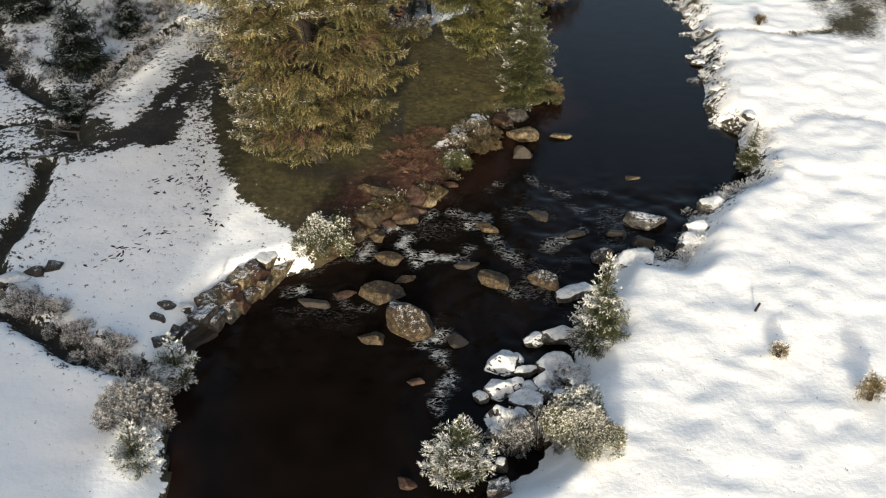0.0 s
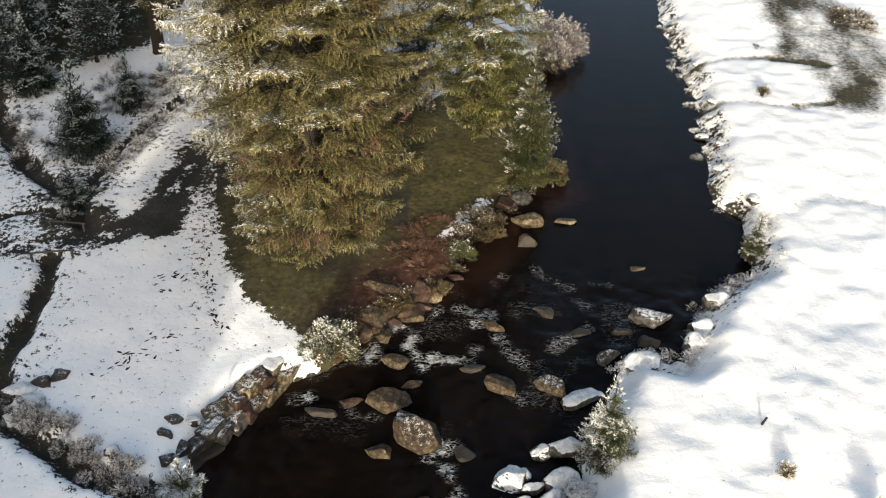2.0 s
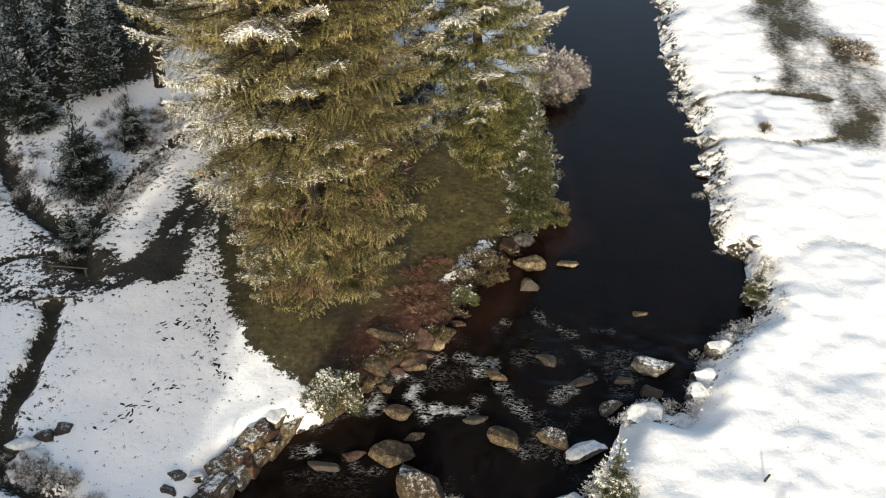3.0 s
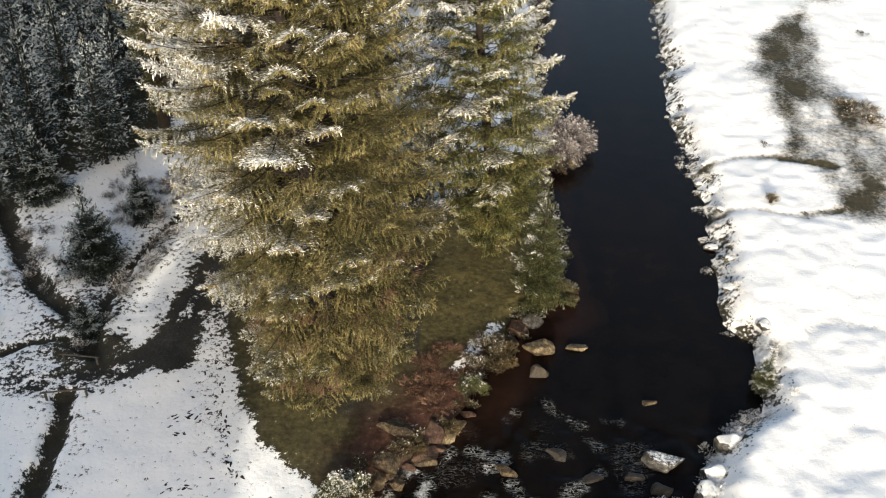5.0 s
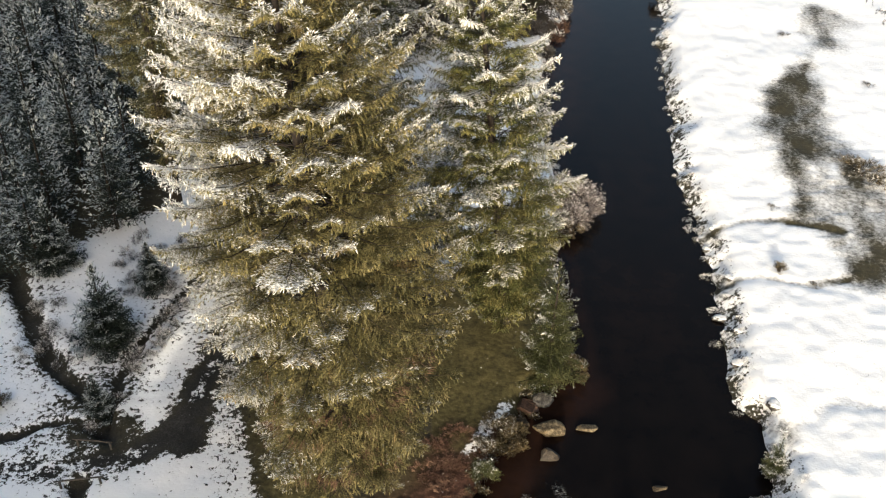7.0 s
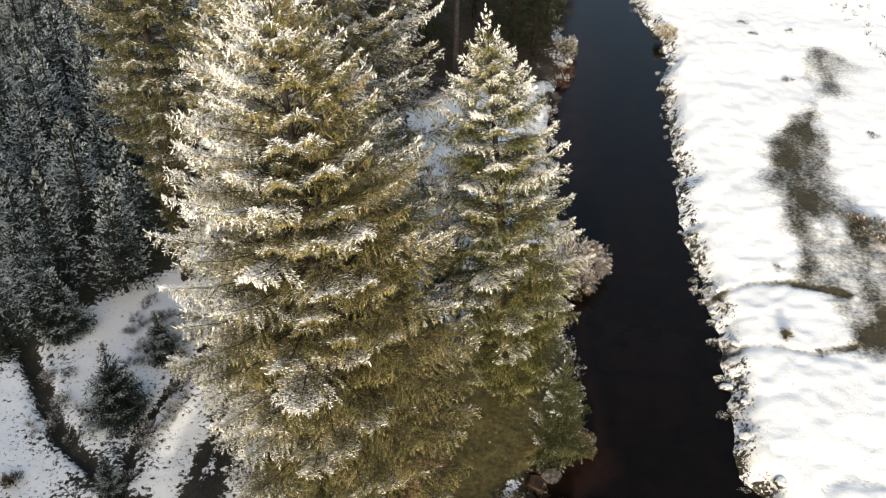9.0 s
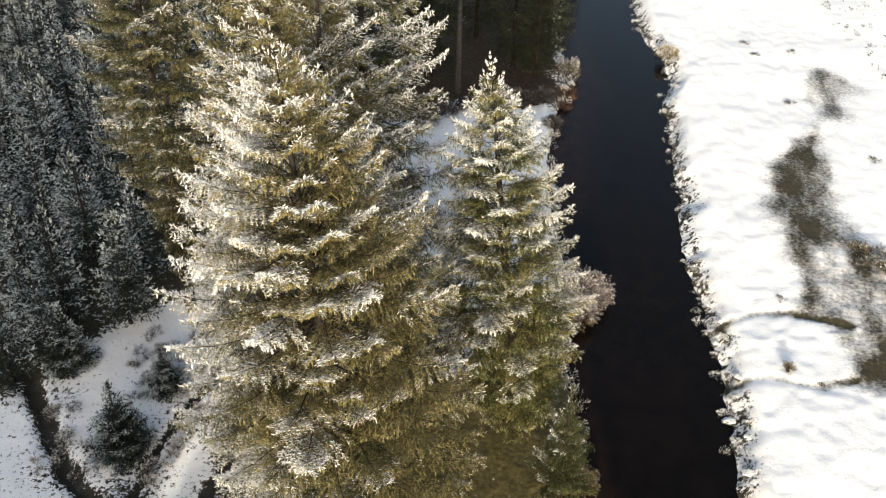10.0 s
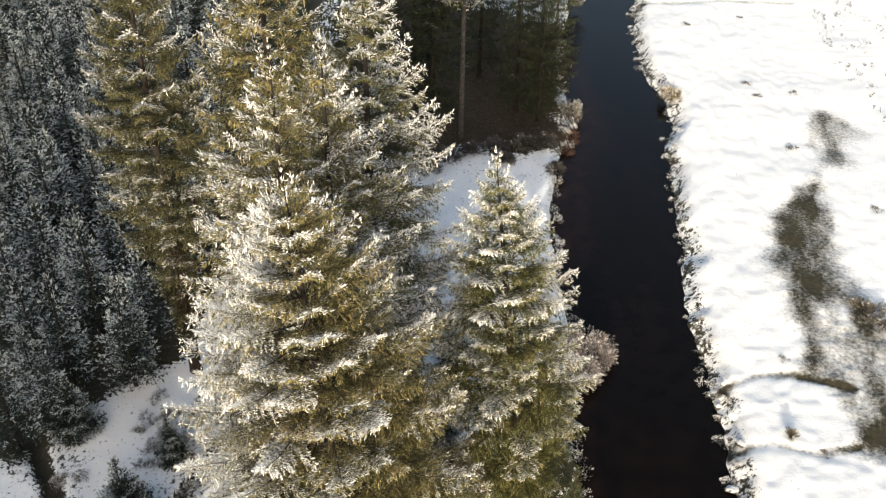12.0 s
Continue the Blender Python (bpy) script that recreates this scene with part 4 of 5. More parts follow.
shrub("shrub", -11.9, 27.4, 1.35, 1.8, TWIG, "bare brown shrub white with frost on the bank", "bank shrubs", 55, 4200, 0.24, 0.3)
for i, (x, y, w, h) in enumerate(((-12.2, 30.0, 0.95, 1.1), (-13.2, 30.6, 0.9, 1.0), (-13.9, 31.6, 0.8, 0.8), (-14.8, 31.7, 0.8, 0.8), (-15.6, 32.6, 0.75, 0.7), (-16.6, 33.0, 0.75, 0.65), (-17.3, 33.9, 0.7, 0.6),
                                  (-18.3, 34.2, 0.7, 0.55), (-19.3, 35.0, 0.7, 0.5))):
    shrub("shrub", x, y, w * 1.05, h * 0.62, TWIG, "bare grey-brown shrub lightly frosted over a gully", "gully shrubs", 56 + 7 * i, 1100, 0.2, 0.4)
shrub("shrub", 7.9, 75.2, 2.1, 3.4, PINK, "pale pink leafless shrub frosted white over the river", "bank shrubs", 60, 1500, 0.5, 0.28, z=0.0, slim=0.028)
shrub("shrub", 7.7, 73.7, 1.3, 2.3, PINK, "low pale pink leafless shrub frosted white over the river", "bank shrubs", 78, 1100, 0.45, 0.28, z=0.0, slim=0.028)
shrub("shrub", 7.6, 72.6, 1.0, 1.1, HEATH, "dark shrub with snow at the foot of the bank", "bank shrubs", 61, 800, 0.3, 0.2, z=0.1)
shrub("shrub", 2.1, 50.9, 1.25, 0.9, HEATH, "yellow-brown heather cushion with frost at the water", "bank shrubs", 62, 3200, 0.17, -0.12, True)
shrub("shrub", 0.6, 47.9, 0.9, 1.0, YOUNG, "green cushion of broom over the water", "bank shrubs", 63, 1300, 0.3, 0.0)
shrub("shrub", 1.5, 51.5, 1.0, 0.55, HEATH, "low frosted heather patch", "bank shrubs", 64, 1500, 0.14, 0.06, True)
shrub("shrub", 0.6, 49.8, 0.8, 0.5, HEATH, "low frosted heather patch", "bank shrubs", 70, 1100, 0.14, 0.1, True)
shrub("shrub", 6.3, 57.0, 1.1, 0.9, HEATH, "rusty heather under the bank spruce", "bank shrubs", 65, 1300, 0.28, -0.05)
shrub("shrub", -0.9, 45.3, 0.8, 0.6, HEATH, "rusty low growth among bank stones", "bank shrubs", 74, 800, 0.24, -0.1)
shrub("shrub", -2.6, 43.6, 0.6, 0.45, HEATH, "rusty low growth among bank stones", "bank shrubs", 75, 500, 0.24, -0.1)
shrub("shrub", 10.6, 115.5, 1.3, 1.9, HEATH, "sunlit heather bush at the river bend", "bank shrubs", 66, 1100, 0.4, 0.25)
shrub("shrub", 22.6, 119.5, 1.5, 1.4, STRAW, "sallow bush with snow on the far bank", "bank shrubs", 67, 1100, 0.4, 0.3)
shrub("shrub", -28.5, 52.5, 0.6, 0.7, HEATH, "dark heather clump in shaded snow", "bank shrubs", 68, 400, 0.28, 0.15)
shrub("shrub", 32.3, 80.4, 1.9, 0.4, HEATH, "brown heather patch with frost in the snow field", "field heather", 76, 900, 0.3, 0.1)
shrub("shrub", 33.0, 78.4, 1.3, 0.35, HEATH, "brown heather patch with frost in the snow field", "field heather", 77, 500, 0.3, 0.15)
shrub("tussock", 17.3, 29.1, 0.36, 0.95, STRAW, "tall straw-coloured grass tussock standing in snow", "field tussocks", 71, 260, 0.4, 0.12, category="grass")
shrub("tussock", 14.25, 31.5, 0.27, 0.45, STRAW, "grey-brown grass tussock standing in snow", "field tussocks", 72, 150, 0.3, 0.25, category="grass")
shrub("tussock", 21.9, 66.4, 0.4, 0.6, HEATH, "dark dead clump standing in the snow field", "field tussocks", 73, 200, 0.3, 0.1, category="grass")

GREY_TUFT = [shrub_mesh(90 + i, 0.34, 0.5, 80, 0.36, 0.36, slim=0.05) for i in range(3)]
for me in GREY_TUFT:
    me.materials.append(TWIG)
rng = np.random.default_rng(9)
tufts = [(x + rng.normal(0.5, 0.35), y + rng.normal(0, 0.3)) for x, y in [(-21.5, 55.5), (-21.4, 56.4), (-21.2, 57.3), (-21, 58.2), (-20.7, 59.2), (-20.4, 60.2), (-20.1, 61.2), (-19.7, 62.2), (-19.2, 63.4), (-18.7, 64.6)] * 2]
tufts += [(rng.uniform(-25, -18.5), rng.uniform(65.5, 70.5)) for _ in range(34)]
tufts += [(rng.uniform(-30, -25.5), rng.uniform(53, 62)) for _ in range(10)]
tufts += [(x + rng.normal(0, 1.1), y + rng.normal(0, 1.1)) for x, y in BROOK[1:-1] * 2]
tufts += [(rng.uniform(-25.5, -20.5), rng.uniform(62.5, 68.5)) for _ in range(26)]
tufts += [(rng.uniform(-21, -18.5), rng.uniform(34, 36)) for _ in range(8)]
for x, y in tufts:
    ob = new("tussock", GREY_TUFT[rng.integers(3)])
    s = rng.uniform(0.6, 1.25)
    ob.matrix_basis = pose(x, y, ground_at(x, y) - 0.05, 0, 0, rng.uniform(0, 360)) @ Matrix.Diagonal((s, s, s, 1))
    tagged(ob, "frosted pale grass tussock in shaded snow", "grass", "shaded tussocks")

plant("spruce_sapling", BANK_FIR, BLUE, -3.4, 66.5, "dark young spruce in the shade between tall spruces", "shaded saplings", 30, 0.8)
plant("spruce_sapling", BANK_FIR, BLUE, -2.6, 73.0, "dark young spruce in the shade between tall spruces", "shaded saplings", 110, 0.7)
for x, y, w, h in ((-3.9, 63.0, 1.2, 1.6), (-2.2, 64.4, 1.0, 1.2), (-4.6, 69.5, 1.3, 1.8), (-1.9, 69.2, 1.1, 1.4), (-3.6, 77.0, 1.4, 1.8), (-1.0, 80.0, 1.5, 1.7), (-4.4, 84.0, 1.6, 2.0)):
    shrub("shrub", x, y, w, h, TWIG, "bare frosted shrub in the shade between tall spruces", "glade shrubs", int(300 + x * 7 + y), 420, 0.5, 0.3)

# brush at the foot of the far wood
for x, y, w, h in ((-3.2, 104.5, 1.3, 1.0), (-0.6, 106.0, 1.1, 0.9), (1.6, 106.4, 1.4, 1.1), (3.8, 106.8, 1.0, 0.8), (5.4, 107.8, 1.3, 1.1), (7.2, 107.5, 1.2, 1.3), (2.7, 104.6, 0.8, 0.5), (8.0, 103.6, 0.9, 0.9), (-5, 102, 1.2, 1.0)):
    shrub("shrub", x, y, w, h, TWIG, "dark dead brush at the foot of the far wood", "far brush", int(200 + x * 3), 420, 0.5, -0.15)

# frosted growth along the water's edge
CLUMPS = []
for i in range(5):
    CLUMPS.append(shrub_mesh(80 + i, 0.55 + 0.08 * i, 0.6, 190, 0.13, (0.78, 0.62, 0.72, 0.56, 0.68)[i], i % 2 == 0))
    CLUMPS[-1].materials.append((HEATH, TWIG, HEATH, STRAW, TWIG)[i])
rng = np.random.default_rng(8)


def along(line, lo, hi, gap):
    for (ax, ay), (bx, by) in zip(line[:-1], line[1:]):
        n = max(1, int(math.hypot(bx - ax, by - ay) / gap))
        for k in range(n):
            x, y = ax + (bx - ax) * k / n, ay + (by - ay) * k / n
            if lo < y < hi:
                yield x, y


for x, y in along(RIGHT_BANK, 40, 150, 0.42):
    x, y = x + rng.uniform(0.15, 2.0), y + rng.uniform(-0.5, 0.5)
    if vnoise(np.array(x), np.array(y), 5.0, 61, 2) < 0.3:
        continue
    ob = new("heather_clump", CLUMPS[rng.integers(5)])
    s = rng.uniform(0.3, 1.0) ** 1.4 * 1.1
    ob.matrix_basis = pose(x, y, max(0.0, ground_at(x, y)) - 0.08, 0, 0, rng.uniform(0, 360)) @ Matrix.Diagonal((s, s, s * rng.uniform(0.4, 0.9), 1))
    tagged(ob, "frosted heather clump on the river bank", "heather", "bank heather")
for x, y in along(LEFT_BANK, 58, 135, 1.5):
    x, y = x - rng.uniform(-0.1, 0.8), y + rng.uniform(-0.4, 0.4)
    ob = new("heather_clump", CLUMPS[rng.integers(5)])
    s = rng.uniform(0.6, 1.3)
    ob.matrix_basis = pose(x, y, max(0.0, ground_at(x, y)) - 0.05, 0, 0, rng.uniform(0, 360)) @ Matrix.Diagonal((s, s, s, 1))
    tagged(ob, "frosted heather clump on the river bank", "heather", "bank heather")


for x, y in along([(8, 39.6), (9.6, 40.2), (11.3, 39.4), (11.9, 40.8), (12.8, 43.4), (14.6, 45.6), (16.4, 46.9)], 38, 48, 0.24):
    x, y = x + rng.uniform(0.0, 0.9), y + rng.uniform(-0.8, 0.2)
    ob = new("heather_clump", CLUMPS[rng.integers(5)])
    s = rng.uniform(0.5, 1.05)
    ob.matrix_basis = pose(x, y, max(0.0, ground_at(x, y)) - 0.06, 0, 0, rng.uniform(0, 360)) @ Matrix.Diagonal((s, s, s * 0.8, 1))
    tagged(ob, "snow-laden heather clump on the river bank", "heather", "bank heather")
FERN = [shrub_mesh(110 + i, 0.75, 0.35, 150, 0.32, -0.3) for i in range(3)]
for me in FERN:
    me.materials.append(BRACKEN)
for i in range(22):
    k = rng.random()
    x, y = -2.5 + 1.7 * k + rng.normal(0, 0.5), 44.9 + 6.6 * k + rng.normal(0, 0.55)
    ob = new("bracken_clump", FERN[rng.integers(3)])
    s = rng.uniform(0.5, 1.15)
    ob.matrix_basis = pose(x, y, max(0.0, ground_at(x, y)) - 0.04, 0, 0, rng.uniform(0, 360)) @ Matrix.Diagonal((s, s, s * 0.45, 1))
    tagged(ob, "flattened rust-red dead bracken on the bank", "bracken", "bank bracken")
for x, y, s in ((8.1, 102.0, 0.8), (9.3, 108.0, 1.2), (9.9, 110.2, 1.3), (10.3, 111.8, 1.2), (9.4, 109.0, 0.9)):
    ob = new("bracken_clump", FERN[rng.integers(3)])
    ob.matrix_basis = pose(x, y, max(0.0, ground_at(x, y)) - 0.04, 0, 0, rng.uniform(0, 360)) @ Matrix.Diagonal((s, s, s, 1))
    tagged(ob, "rust-orange dead bracken above the river", "bracken", "bank bracken")
DEAD = shrub_mesh(97, 0.7, 0.6, 130, 0.3, -0.1)
DEAD.materials.append(HEATH)
RUSTY = [shrub_mesh(98 + i, 0.45, 0.4, 120, 0.2, -0.1 + 0.2 * i, True) for i in range(2)]
for me in RUSTY:
    me.materials.append(HEATH)
for x, y in along(LEFT_BANK, 40.5, 57, 0.42):
    x, y = x - rng.uniform(0.0, 1.1), y + rng.uniform(-0.2, 0.8)
    ob = new("heather_clump", RUSTY[rng.integers(2)])
    s = rng.uniform(0.5, 1.2)
    ob.matrix_basis = pose(x, y, max(0.0, ground_at(x, y)) - 0.06, 0, 0, rng.uniform(0, 360)) @ Matrix.Diagonal((s, s, s * 0.8, 1))
    tagged(ob, "rusty low heather between bank stones", "heather", "bank heather")
for x, y in ((31.7, 122.2), (32.1, 119), (36.7, 119.9), (33, 107.5), (23.6, 74.9), (38.1, 96.2), (24, 65.1), (27.8, 138.6), (35.5, 141.6)):
    ob = new("tussock", DEAD)
    s = rng.uniform(0.6, 1.0)
    ob.matrix_basis = pose(x, y, ground_at(x, y) - 0.1, 0, 0, x * 50) @ Matrix.Diagonal((s * 1.2, s * 0.8, s * 0.5, 1))
    tagged(ob, "dark dead grass patch poking out of the snow field", "grass", "field tussocks")
n = 1500
hx, hy = rng.uniform(44, 66, n), rng.uniform(110, 166, n)
keep = vnoise(hx, hy, 1.6, 62, 2) > 0.52
hx, hy = hx[keep], hy[keep]
hz = shape_of_ground(hx, hy)[0]
n = len(hx)
v, f, sn = sprays(np.stack([hx, hy, hz], -1), rng.normal(0, 0.5, (n, 3)) + np.array([0, 0, 0.6]), rng.normal(0, 1, (n, 3)), rng.uniform(0.3, 0.7, n), rng.uniform(0.1, 0.7, n), frond_template(3, 0.5, 0.2))
me = mesh_from("field_heather", v, f, {"snow": sn})
me.materials.append(TWIG)
tagged(new("field_heather", me), "patchy snowed-over heather on the far field", "heather", kind="stuff")


# ---- boulders ----
def boulder(kind, x, y, wide, deep, high, snow=0.0, z=None, turn=None, block=False):
    """An angular boulder, part sunk, with a cap of snow where it carries one."""
    boulder.count += 1
    rng = np.random.default_rng(900 + boulder.count)
    bm = bmesh.new()
    bmesh.ops.create_icosphere(bm, subdivisions=4 if wide > 0.55 else 3, radius=1.0)
    cuts = [(Vector(rng.normal(0, 1, 3)).normalized(), rng.uniform(0.42, 0.72) + 0.14 * (snow > 0.6)) for _ in range(9)]
    cuts.append((Vector((rng.normal(0, 0.15), rng.normal(0, 0.15), 1)).normalized(), 0.72))
    if block:
        cuts = cuts[:4] + [(Vector((sx, sy, 0.1 * sx)).normalized(), rng.uniform(0.5, 0.6)) for sx, sy in ((1, 0.1), (-1, 0.1), (0.1, 1), (0.1, -1))] + cuts[-1:]
    for v in bm.verts:
        for nrm, far in cuts:
            over = v.co.dot(nrm) - far
            if over > 0:
                v.co -= nrm * over * 0.97
    for v in bm.verts:
        v.co *= 1 + 0.09 * (noise.noise(v.co * 2.3 + Vector((boulder.count, 0, 0)))) + 0.04 * noise.noise(v.co * 6) + 0.02 * noise.noise(v.co * 15)
        v.co.x *= wide * 0.8
        v.co.y *= deep * 0.8
        v.co.z = v.co.z * high * 0.95 + high * 0.15
    base = max(-0.4 * float(step(46, 33, np.array(y + 0.25 * x))), ground_at(x, y) - 0.12 * high) if z is None else z
    ob = thing("boulder", x, y, base, {"brown": "mossy brown boulder", "tan": "pale tan boulder", "grey": "grey boulder", "dark": "dark wet boulder", "red": "reddish boulder"}[kind]
               + (" capped with snow" if snow > 0.6 else " dusted with snow" if snow > 0.2 else " bare of snow") + " at the river", "boulder", "river boulders",
               rng.uniform(-25, 25) if turn is None else turn)
    bm.normal_update()
    cap = bm.copy()
    part("rock", bm, (DUSTED if snow > 0.15 else STONE)[kind], ob)
    if snow > 0.6:
        low = 0.98 - 0.42 * snow
        drop = [f for f in cap.faces if f.normal.z < low + 0.3 * noise.noise(f.calc_center_median() * 1.6 / wide) + 0.1 * noise.noise(f.calc_center_median() * 5.5 / wide)]
        bmesh.ops.delete(cap, geom=drop, context="FACES")
        left, best = set(cap.faces), []
        while left:
            todo = [left.pop()]
            island = list(todo)
            while todo:
                for e in todo.pop().edges:
                    for f in e.link_faces:
                        if f in left:
                            left.discard(f)
                            todo.append(f)
                            island.append(f)
            best = max(best, island, key=len)
        keep = set(best)
        bmesh.ops.delete(cap, geom=[f for f in cap.faces if f not in keep], context="FACES")
        if cap.faces:
            for v in cap.verts:
                v.co.z += 0.012 + 0.012 * snow if not v.is_boundary else 0.003
                v.co += v.normal * (0.012 if not v.is_boundary else 0.003)
            for f in cap.faces:
                f.smooth = True
            part("snow_cap", cap, CAP, ob, "rounded white snow cap")
        else:
            cap.free()
    else:
        cap.free()
    return ob


boulder.count = 0
boulder("brown", -1.5, 35.2, 2.05, 1.75, 1.1, 0.3, turn=10)
boulder("brown", -2.99, 36.92, 1.65, 1.17, 0.59, 0.0)
boulder("brown", -3.05, 33.89, 1.21, 0.71, 0.34, 0.0)
boulder("brown", -2.67, 39.66, 1.06, 0.70, 0.36, 0.0)
boulder("brown", -1.80, 38.14, 0.87, 0.38, 0.23, 0.0)
boulder("brown", 2.54, 38.13, 1.42, 0.95, 0.58, 0.0)
boulder("brown", 4.88, 38.06, 1.55, 0.8, 0.58, 0.6)
boulder("grey", 6.23, 37.31, 1.67, 0.81, 0.45, 1.0)
boulder("grey", 10.69, 43.19, 1.6, 1.0, 0.60, 0.5)
boulder("dark", 10.26, 41.23, 0.86, 0.73, 0.47, 0.0)
boulder("grey", 7.86, 40.29, 0.96, 0.82, 0.52, 0.5)
boulder("brown", 2.20, 42.39, 0.88, 0.53, 0.28, 0.0)
boulder("grey", 4.18, 34.04, 0.66, 0.56, 0.40, 0.7)
boulder("red", -4.74, 36.96, 0.96, 0.43, 0.26, 0.0)
boulder("red", -1.05, 31.20, 0.67, 0.43, 0.23, 0.0)
boulder("dark", -6.08, 36.31, 1.06, 0.48, 0.29, 0.0)
boulder("dark", 0.70, 33.88, 0.76, 0.56, 0.27, 0.0)
boulder("brown", 10.44, 47.54, 0.70, 0.25, 0.23, 0.0)
boulder("tan", 6.96, 52.12, 1.01, 0.44, 0.27, 0.0)
boulder("red", -1.18, 25.64, 0.56, 0.43, 0.23, 0.0)
boulder("dark", 1.16, 39.42, 0.84, 0.50, 0.26, 0.0)
boulder("dark", 5.11, 43.56, 1.01, 0.48, 0.27, 0.0)
boulder("dark", 6.60, 41.92, 0.87, 0.46, 0.24, 0.0)
boulder("dark", 8.75, 42.15, 0.87, 0.47, 0.25, 0.0)
boulder("grey", 2.75, 32.37, 1.14, 0.88, 0.68, 1.0)
boulder("grey", 3.73, 31.92, 0.74, 0.45, 0.44, 1.0)
boulder("grey", 4.99, 32.29, 1.17, 0.95, 0.70, 1.0)
boulder("grey", 5.30, 34.23, 1.06, 0.86, 0.63, 0.8)
boulder("grey", 2.45, 30.72, 0.87, 0.79, 0.58, 1.0)
boulder("grey", 3.72, 30.05, 1.05, 0.76, 0.63, 1.0)
boulder("grey", 3.19, 31.16, 0.65, 0.48, 0.39, 1.0)
boulder("grey", 3.90, 30.97, 0.54, 0.48, 0.32, 1.0)
boulder("grey", 4.48, 30.49, 0.57, 0.51, 0.57, 1.0)
boulder("grey", 1.69, 30.30, 0.53, 0.40, 0.32, 0.7)
boulder("grey", 2.81, 28.96, 1.32, 0.89, 0.79, 1.0)
boulder("grey", 5.79, 31.46, 1.15, 0.94, 0.69, 1.0)
boulder("grey", 2.45, 25.32, 0.95, 0.86, 0.83, 0.5)
boulder("grey", 2.46, 26.55, 0.46, 0.41, 0.45, 0.8)
boulder("grey", 3.68, 28.26, 1.08, 0.96, 0.65, 1.0)
boulder("grey", 9.57, 39.37, 1.22, 1.03, 0.82, 1.0)
boulder("grey", 10.37, 39.19, 1.10, 0.94, 0.61, 0.7)
boulder("grey", 13.01, 42.17, 1.16, 0.98, 0.93, 1.0)
boulder("grey", 14.20, 44.13, 1.07, 0.91, 0.67, 1.0)
boulder("grey", 12.42, 41.00, 1.02, 0.87, 0.82, 1.0)
boulder("grey", 11.34, 39.17, 0.94, 0.80, 0.49, 1.0)
boulder("tan", 4.39, 51.94, 1.60, 1.07, 0.68, 0.0)
boulder("dark", 4.32, 49.83, 0.91, 0.77, 0.73, 0.0)
boulder("grey", 4.33, 54.25, 1.04, 0.83, 0.54, 0.0)
boulder("red", 3.38, 53.60, 1.16, 0.96, 0.62, 0.0)
boulder("brown", -3.54, 44.49, 1.38, 1.02, 0.61, 0.0)
boulder("brown", -3.92, 42.34, 1.22, 1.02, 0.60, 0.0)
boulder("brown", -3.35, 41.56, 0.80, 0.68, 0.41, 0.0)
boulder("brown", -4.38, 41.55, 0.86, 0.73, 0.59, 0.0)
boulder("red", -1.54, 44.84, 1.33, 1.09, 0.66, 0.0)
boulder("red", -1.93, 43.26, 1.30, 0.77, 0.46, 0.0)
boulder("dark", -15.83, 31.49, 0.53, 0.43, 0.25, 0.2)
boulder("dark", -18.34, 37.33, 0.91, 0.75, 0.42, 0.5)
boulder("dark", -19.15, 36.97, 1.06, 0.64, 0.36, 0.6)
boulder("grey", -19.99, 36.34, 1.05, 0.58, 0.32, 1.0)
boulder("dark", -19.53, 34.76, 1.12, 0.66, 0.36, 0.8)
boulder("dark", -14.60, 32.61, 0.49, 0.42, 0.32, 0.8)
boulder("grey", -19.00, 35.61, 1.04, 0.57, 0.31, 1.0)
boulder("grey", 4.60, 31.30, 0.90, 0.77, 0.63, 1.0)
boulder("grey", 5.30, 30.30, 0.80, 0.68, 0.56, 1.0)
boulder("grey", 4.00, 30.10, 0.70, 0.59, 0.49, 0.8)
boulder("grey", 3.20, 28.90, 0.90, 0.77, 0.63, 1.0)
boulder("grey", 2.40, 28.30, 0.60, 0.51, 0.42, 0.7)
boulder("grey", 5.20, 32.30, 0.80, 0.68, 0.56, 0.9)
boulder("grey", 3.40, 32.70, 0.50, 0.42, 0.35, 0.8)
boulder("grey", 2.20, 30.60, 0.50, 0.42, 0.35, 0.6)
# snowed-over stones along the foot of the far bank
rng = np.random.default_rng(21)
for x, y in along(RIGHT_BANK, 48, 92, 1.7):
    w = rng.uniform(0.3, 0.85)
    if rng.random() < 0.5:
        boulder("grey", x + rng.uniform(0.6, 1.6), y + rng.uniform(-0.8, 0.8), w, w * rng.uniform(0.7, 1.0), w * 0.55, 1.0)
# squared blocks that hold the left bank
rng = np.random.default_rng(12)
WALL = [(-12.0, 32.75), (-10.55, 34.25), (-9.6, 36.1), (-8.55, 37.8), (-7.5, 39.7), (-6.4, 40.5)]
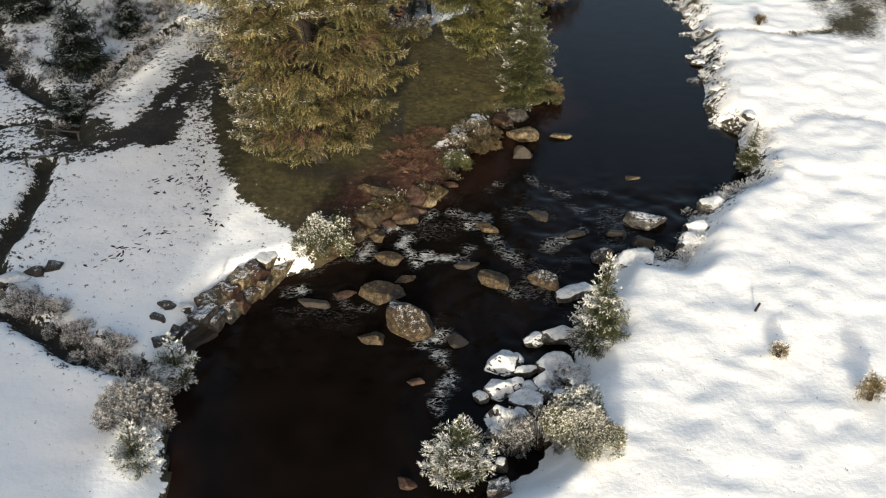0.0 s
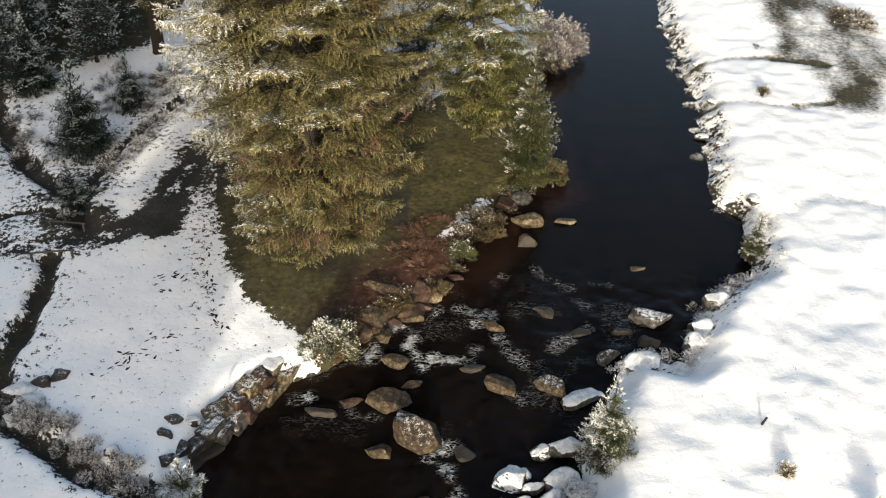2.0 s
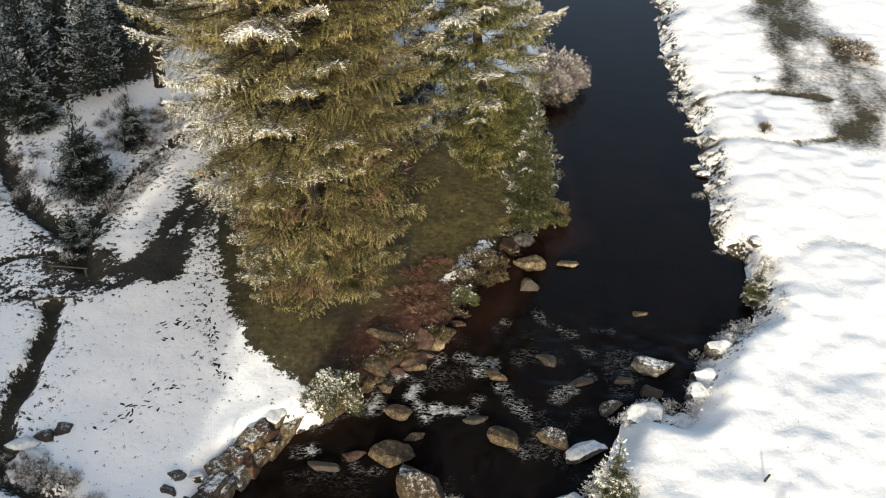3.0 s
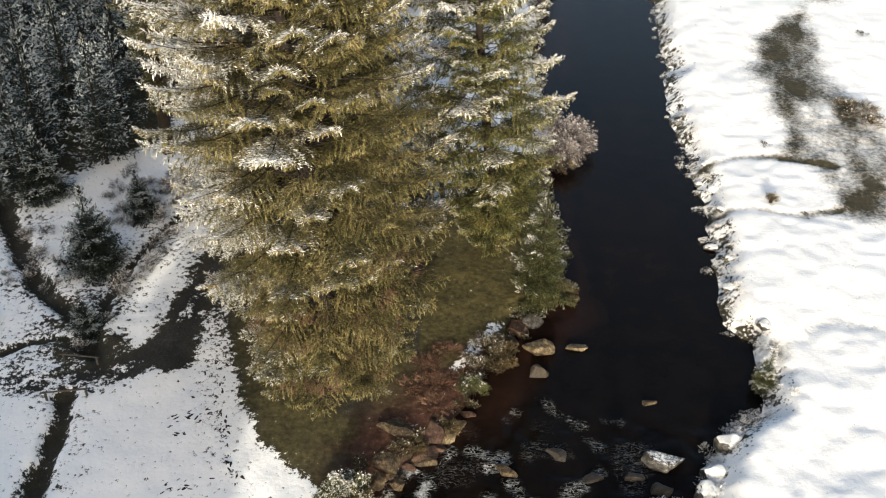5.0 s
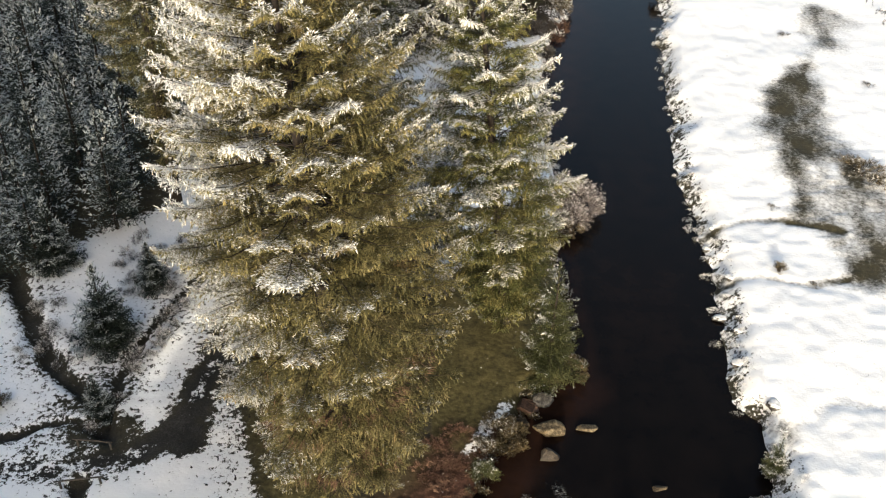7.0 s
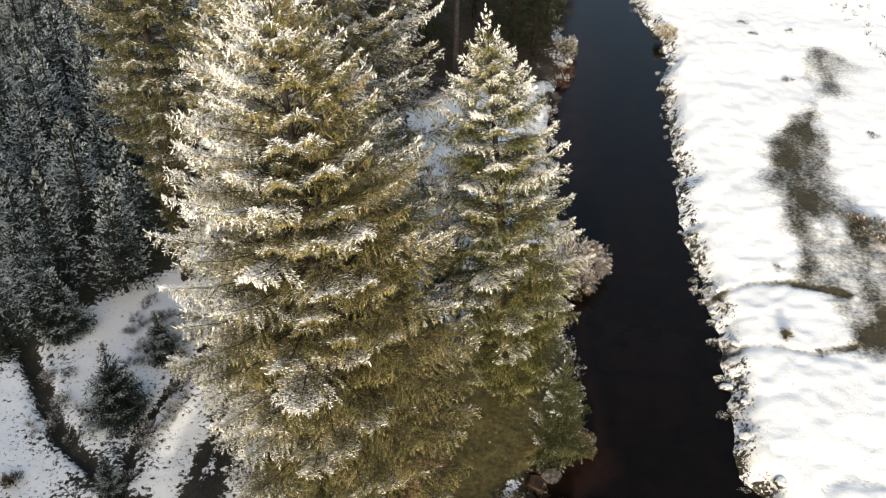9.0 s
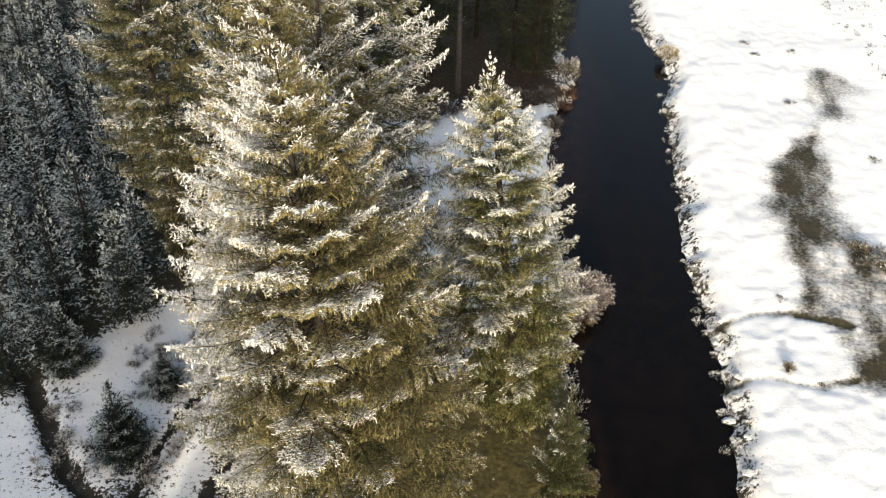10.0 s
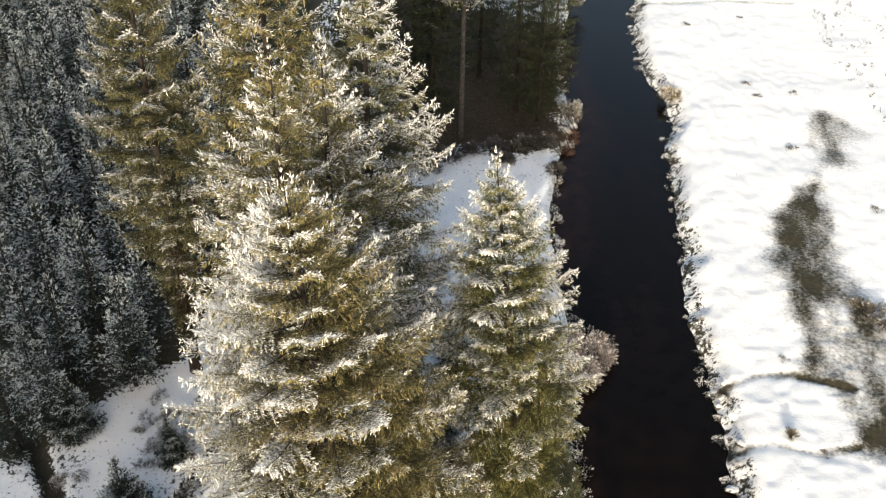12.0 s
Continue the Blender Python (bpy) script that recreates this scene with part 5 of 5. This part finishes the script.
for course, (back, base) in enumerate(((-0.15, -0.35), (0.45, 0.15))):
    k = 0.25 * course
    while k < 4.99:
        i = int(k)
        (ax, ay), (bx, by) = WALL[i], WALL[i + 1]
        x, y = ax + (bx - ax) * (k - i), ay + (by - ay) * (k - i)
        span = math.hypot(bx - ax, by - ay)
        wide = rng.uniform(0.95, 1.5)
        nx, ny = -(by - ay) / span, (bx - ax) / span
        off = back + rng.normal(0, 0.1)
        near = x < -10.8
        kind = "dark" if near else ("tan", "tan", "tan", "grey", "brown", "tan", "red")[rng.integers(7)]
        cover = (0.5, 0.9, 0.3)[rng.integers(3)] if course else (0.0, 0.0, 0.2)[rng.integers(3)]
        boulder(kind, x + nx * off, y + ny * off, wide * 1.02, 1.05, rng.uniform(0.55, 0.72) * (0.65 if near else 1), cover, base - 0.15 * near, math.degrees(math.atan2(by - ay, bx - ax)) + rng.normal(0, 7), True)
        k += wide * 0.72 / span
for x, y, w, cover in ((-12.5, 34.69, 0.7, 0.5), (-12.51, 33.77, 0.6, 0.2), (-12.3, 32.38, 0.75, 0.2), (-11.7, 34.9, 0.6, 0.9)):
    boulder("dark", x, y, w, w * 0.7, w * 0.4, cover)
# stones along the bank under the spruces
for x, y, w, kind in ((-3.6, 41.9, 0.8, "brown"), (-2.9, 42.5, 0.6, "red"), (-2.0, 43.0, 0.9, "brown"), (-1.4, 43.9, 0.7, "red"), (-0.9, 44.6, 0.9, "tan"), (-0.2, 45.5, 0.7, "brown"),
                      (0.3, 46.4, 0.6, "red"), (-3.9, 42.6, 0.7, "red"), (-1.9, 44.2, 0.6, "brown"), (2.9, 52.6, 0.8, "brown"), (3.4, 53.6, 0.9, "red"), (4.0, 54.6, 0.7, "brown")):
    boulder(kind, x, y, w, w * 0.75, w * 0.45, 0.1)


# ---- timber rails over the culvert, logs, post ----
def rail(x0, y0, x1, y1, label):
    z = max(ground_at(x0, y0), ground_at(x1, y1))
    ob = thing("guard_rail", x0, y0, z, label, "railing", "culvert rails")
    dx, dy = x1 - x0, y1 - y0
    for k in (0.0, 1.0):
        put_mesh("post", mesh_from("post", *tube([(dx * k, dy * k, -0.5), (dx * k, dy * k, 0.52)], [0.075, 0.07], 6)), TIMBER, ob)
    put_mesh("rail", mesh_from("rail", *tube([(-0.12 * dx, -0.12 * dy, 0.52), (0.5 * dx, 0.5 * dy, 0.54), (1.08 * dx, 1.08 * dy, 0.53)], [0.05, 0.055, 0.05], 6)), TIMBER, ob)
    return ob


rail(-22.75, 49.3, -20.8, 49.1, "low weathered timber guard rail beside the track")
rail(-22.75, 46.2, -20.65, 46.55, "low weathered timber guard rail above the brook")


def log(name, points, radii, label, category="log", wood=None):
    pts = [Vector(p) for p in points]
    ob = new(name, mesh_from(name, *tube([tuple(p - pts[0]) for p in pts], radii, 7), None, True))
    ob.location = pts[0]
    ob.data.materials.append(wood or BARK)
    return tagged(ob, label, category)


log("post", [(13.95, 34.45, ground_at(13.95, 34.45) - 0.3), (14.0, 34.45, ground_at(13.95, 34.45) + 0.1), (14.08, 34.4, ground_at(13.95, 34.45) + 0.48)], [0.06, 0.06, 0.055],
    "dark leaning wooden post in the snow field", "post", BARK)
log("fallen_trunk", [(-2.6, 68, 0.9), (-2.2, 72, 1.6), (-1.4, 77, 2.4)], [0.16, 0.14, 0.1], "snowy fallen trunk between the spruces", "log", PALE_BARK)
log("fallen_trunk", [(-1.3, 67, 0.8), (-1.6, 72, 1.0), (-1.2, 76, 1.2)], [0.18, 0.16, 0.1], "grey fallen trunk between the spruces", "log", PALE_BARK)


# ---- footprints through the thin snow ----
def print_mesh(seed):
    rng = np.random.default_rng(seed)
    a = np.linspace(0, 6.283, 9)[:-1]
    r = 1 + rng.normal(0, 0.3, 8)
    rim = np.stack([np.cos(a) * 0.09 * r, np.sin(a) * 0.19 * r, np.full(8, 0.0)], -1)
    verts = np.concatenate([rim, rim * np.array([0.6, 0.6, 1]) + np.array([0, 0, 0.012]), [[0, 0, 0.008]]])
    faces = [(i, (i + 1) % 8, 8 + (i + 1) % 8) for i in range(8)] + [(i, 8 + (i + 1) % 8, 8 + i) for i in range(8)] + [(8 + i, 8 + (i + 1) % 8, 16) for i in range(8)]
    return mesh_from("footprint", verts, np.array(faces))


PRINTS = [print_mesh(i) for i in range(4)]
for me in PRINTS:
    me.materials.append(BARK)
rng = np.random.default_rng(77)


def trail(points, stride=0.62, straggle=0.16):
    for (ax, ay), (bx, by) in zip(points[:-1], points[1:]):
        n = max(1, int(math.hypot(bx - ax, by - ay) / stride))
        turn = math.degrees(math.atan2(by - ay, bx - ax)) - 90
        for k in range(n):
            x, y = ax + (bx - ax) * k / n + rng.normal(0, straggle), ay + (by - ay) * k / n + rng.normal(0, straggle)
            ob = new("footprint", PRINTS[rng.integers(4)])
            s = rng.uniform(0.35, 0.95)
            ob.matrix_basis = pose(x, y, ground_at(x, y) + 0.012, 0, 0, turn + rng.normal(0, 30)) @ Matrix.Diagonal((s * 0.75, s * 1.1, 1, 1))
            tagged(ob, "dark footprint trodden through thin snow", "footprint", "footprints")


trail([(-12.2, 42.5), (-12.6, 44.5), (-13.2, 47), (-13.7, 50), (-14.2, 54), (-14.6, 58)])
trail([(-13.0, 45.2), (-13.9, 48), (-14.6, 51), (-15.2, 53)], 0.7, 0.25)
trail([(-13.2, 45.4), (-14.4, 44.9), (-15.6, 44.4)], 0.4, 0.2)
trail([(-14.6, 43.6), (-15.6, 44.3), (-15.0, 44.8)], 0.3, 0.2)
trail([(-14.2, 46.6), (-15.4, 47.2), (-16.2, 48.3)], 0.5, 0.2)
trail([(-17.2, 37.4), (-16.2, 37.9), (-15.0, 38.6), (-14.2, 38.9)], 0.4, 0.2)
trail([(-15.6, 39.5), (-14.4, 40.2), (-13.0, 40.9)], 0.2, 0.4)
trail([(-12.3, 42.3), (-11.7, 41.2), (-11.3, 40.4)], 0.16, 0.2)
trail([(-13.2, 45.6), (-12.7, 44.2), (-12.3, 43.0)], 0.2, 0.2)
trail([(-16.6, 38.2), (-15.4, 38.9), (-14.6, 39.2)], 0.18, 0.25)
trail([(-15.6, 44.9), (-14.4, 45.3), (-13.2, 45.6)], 0.18, 0.25)
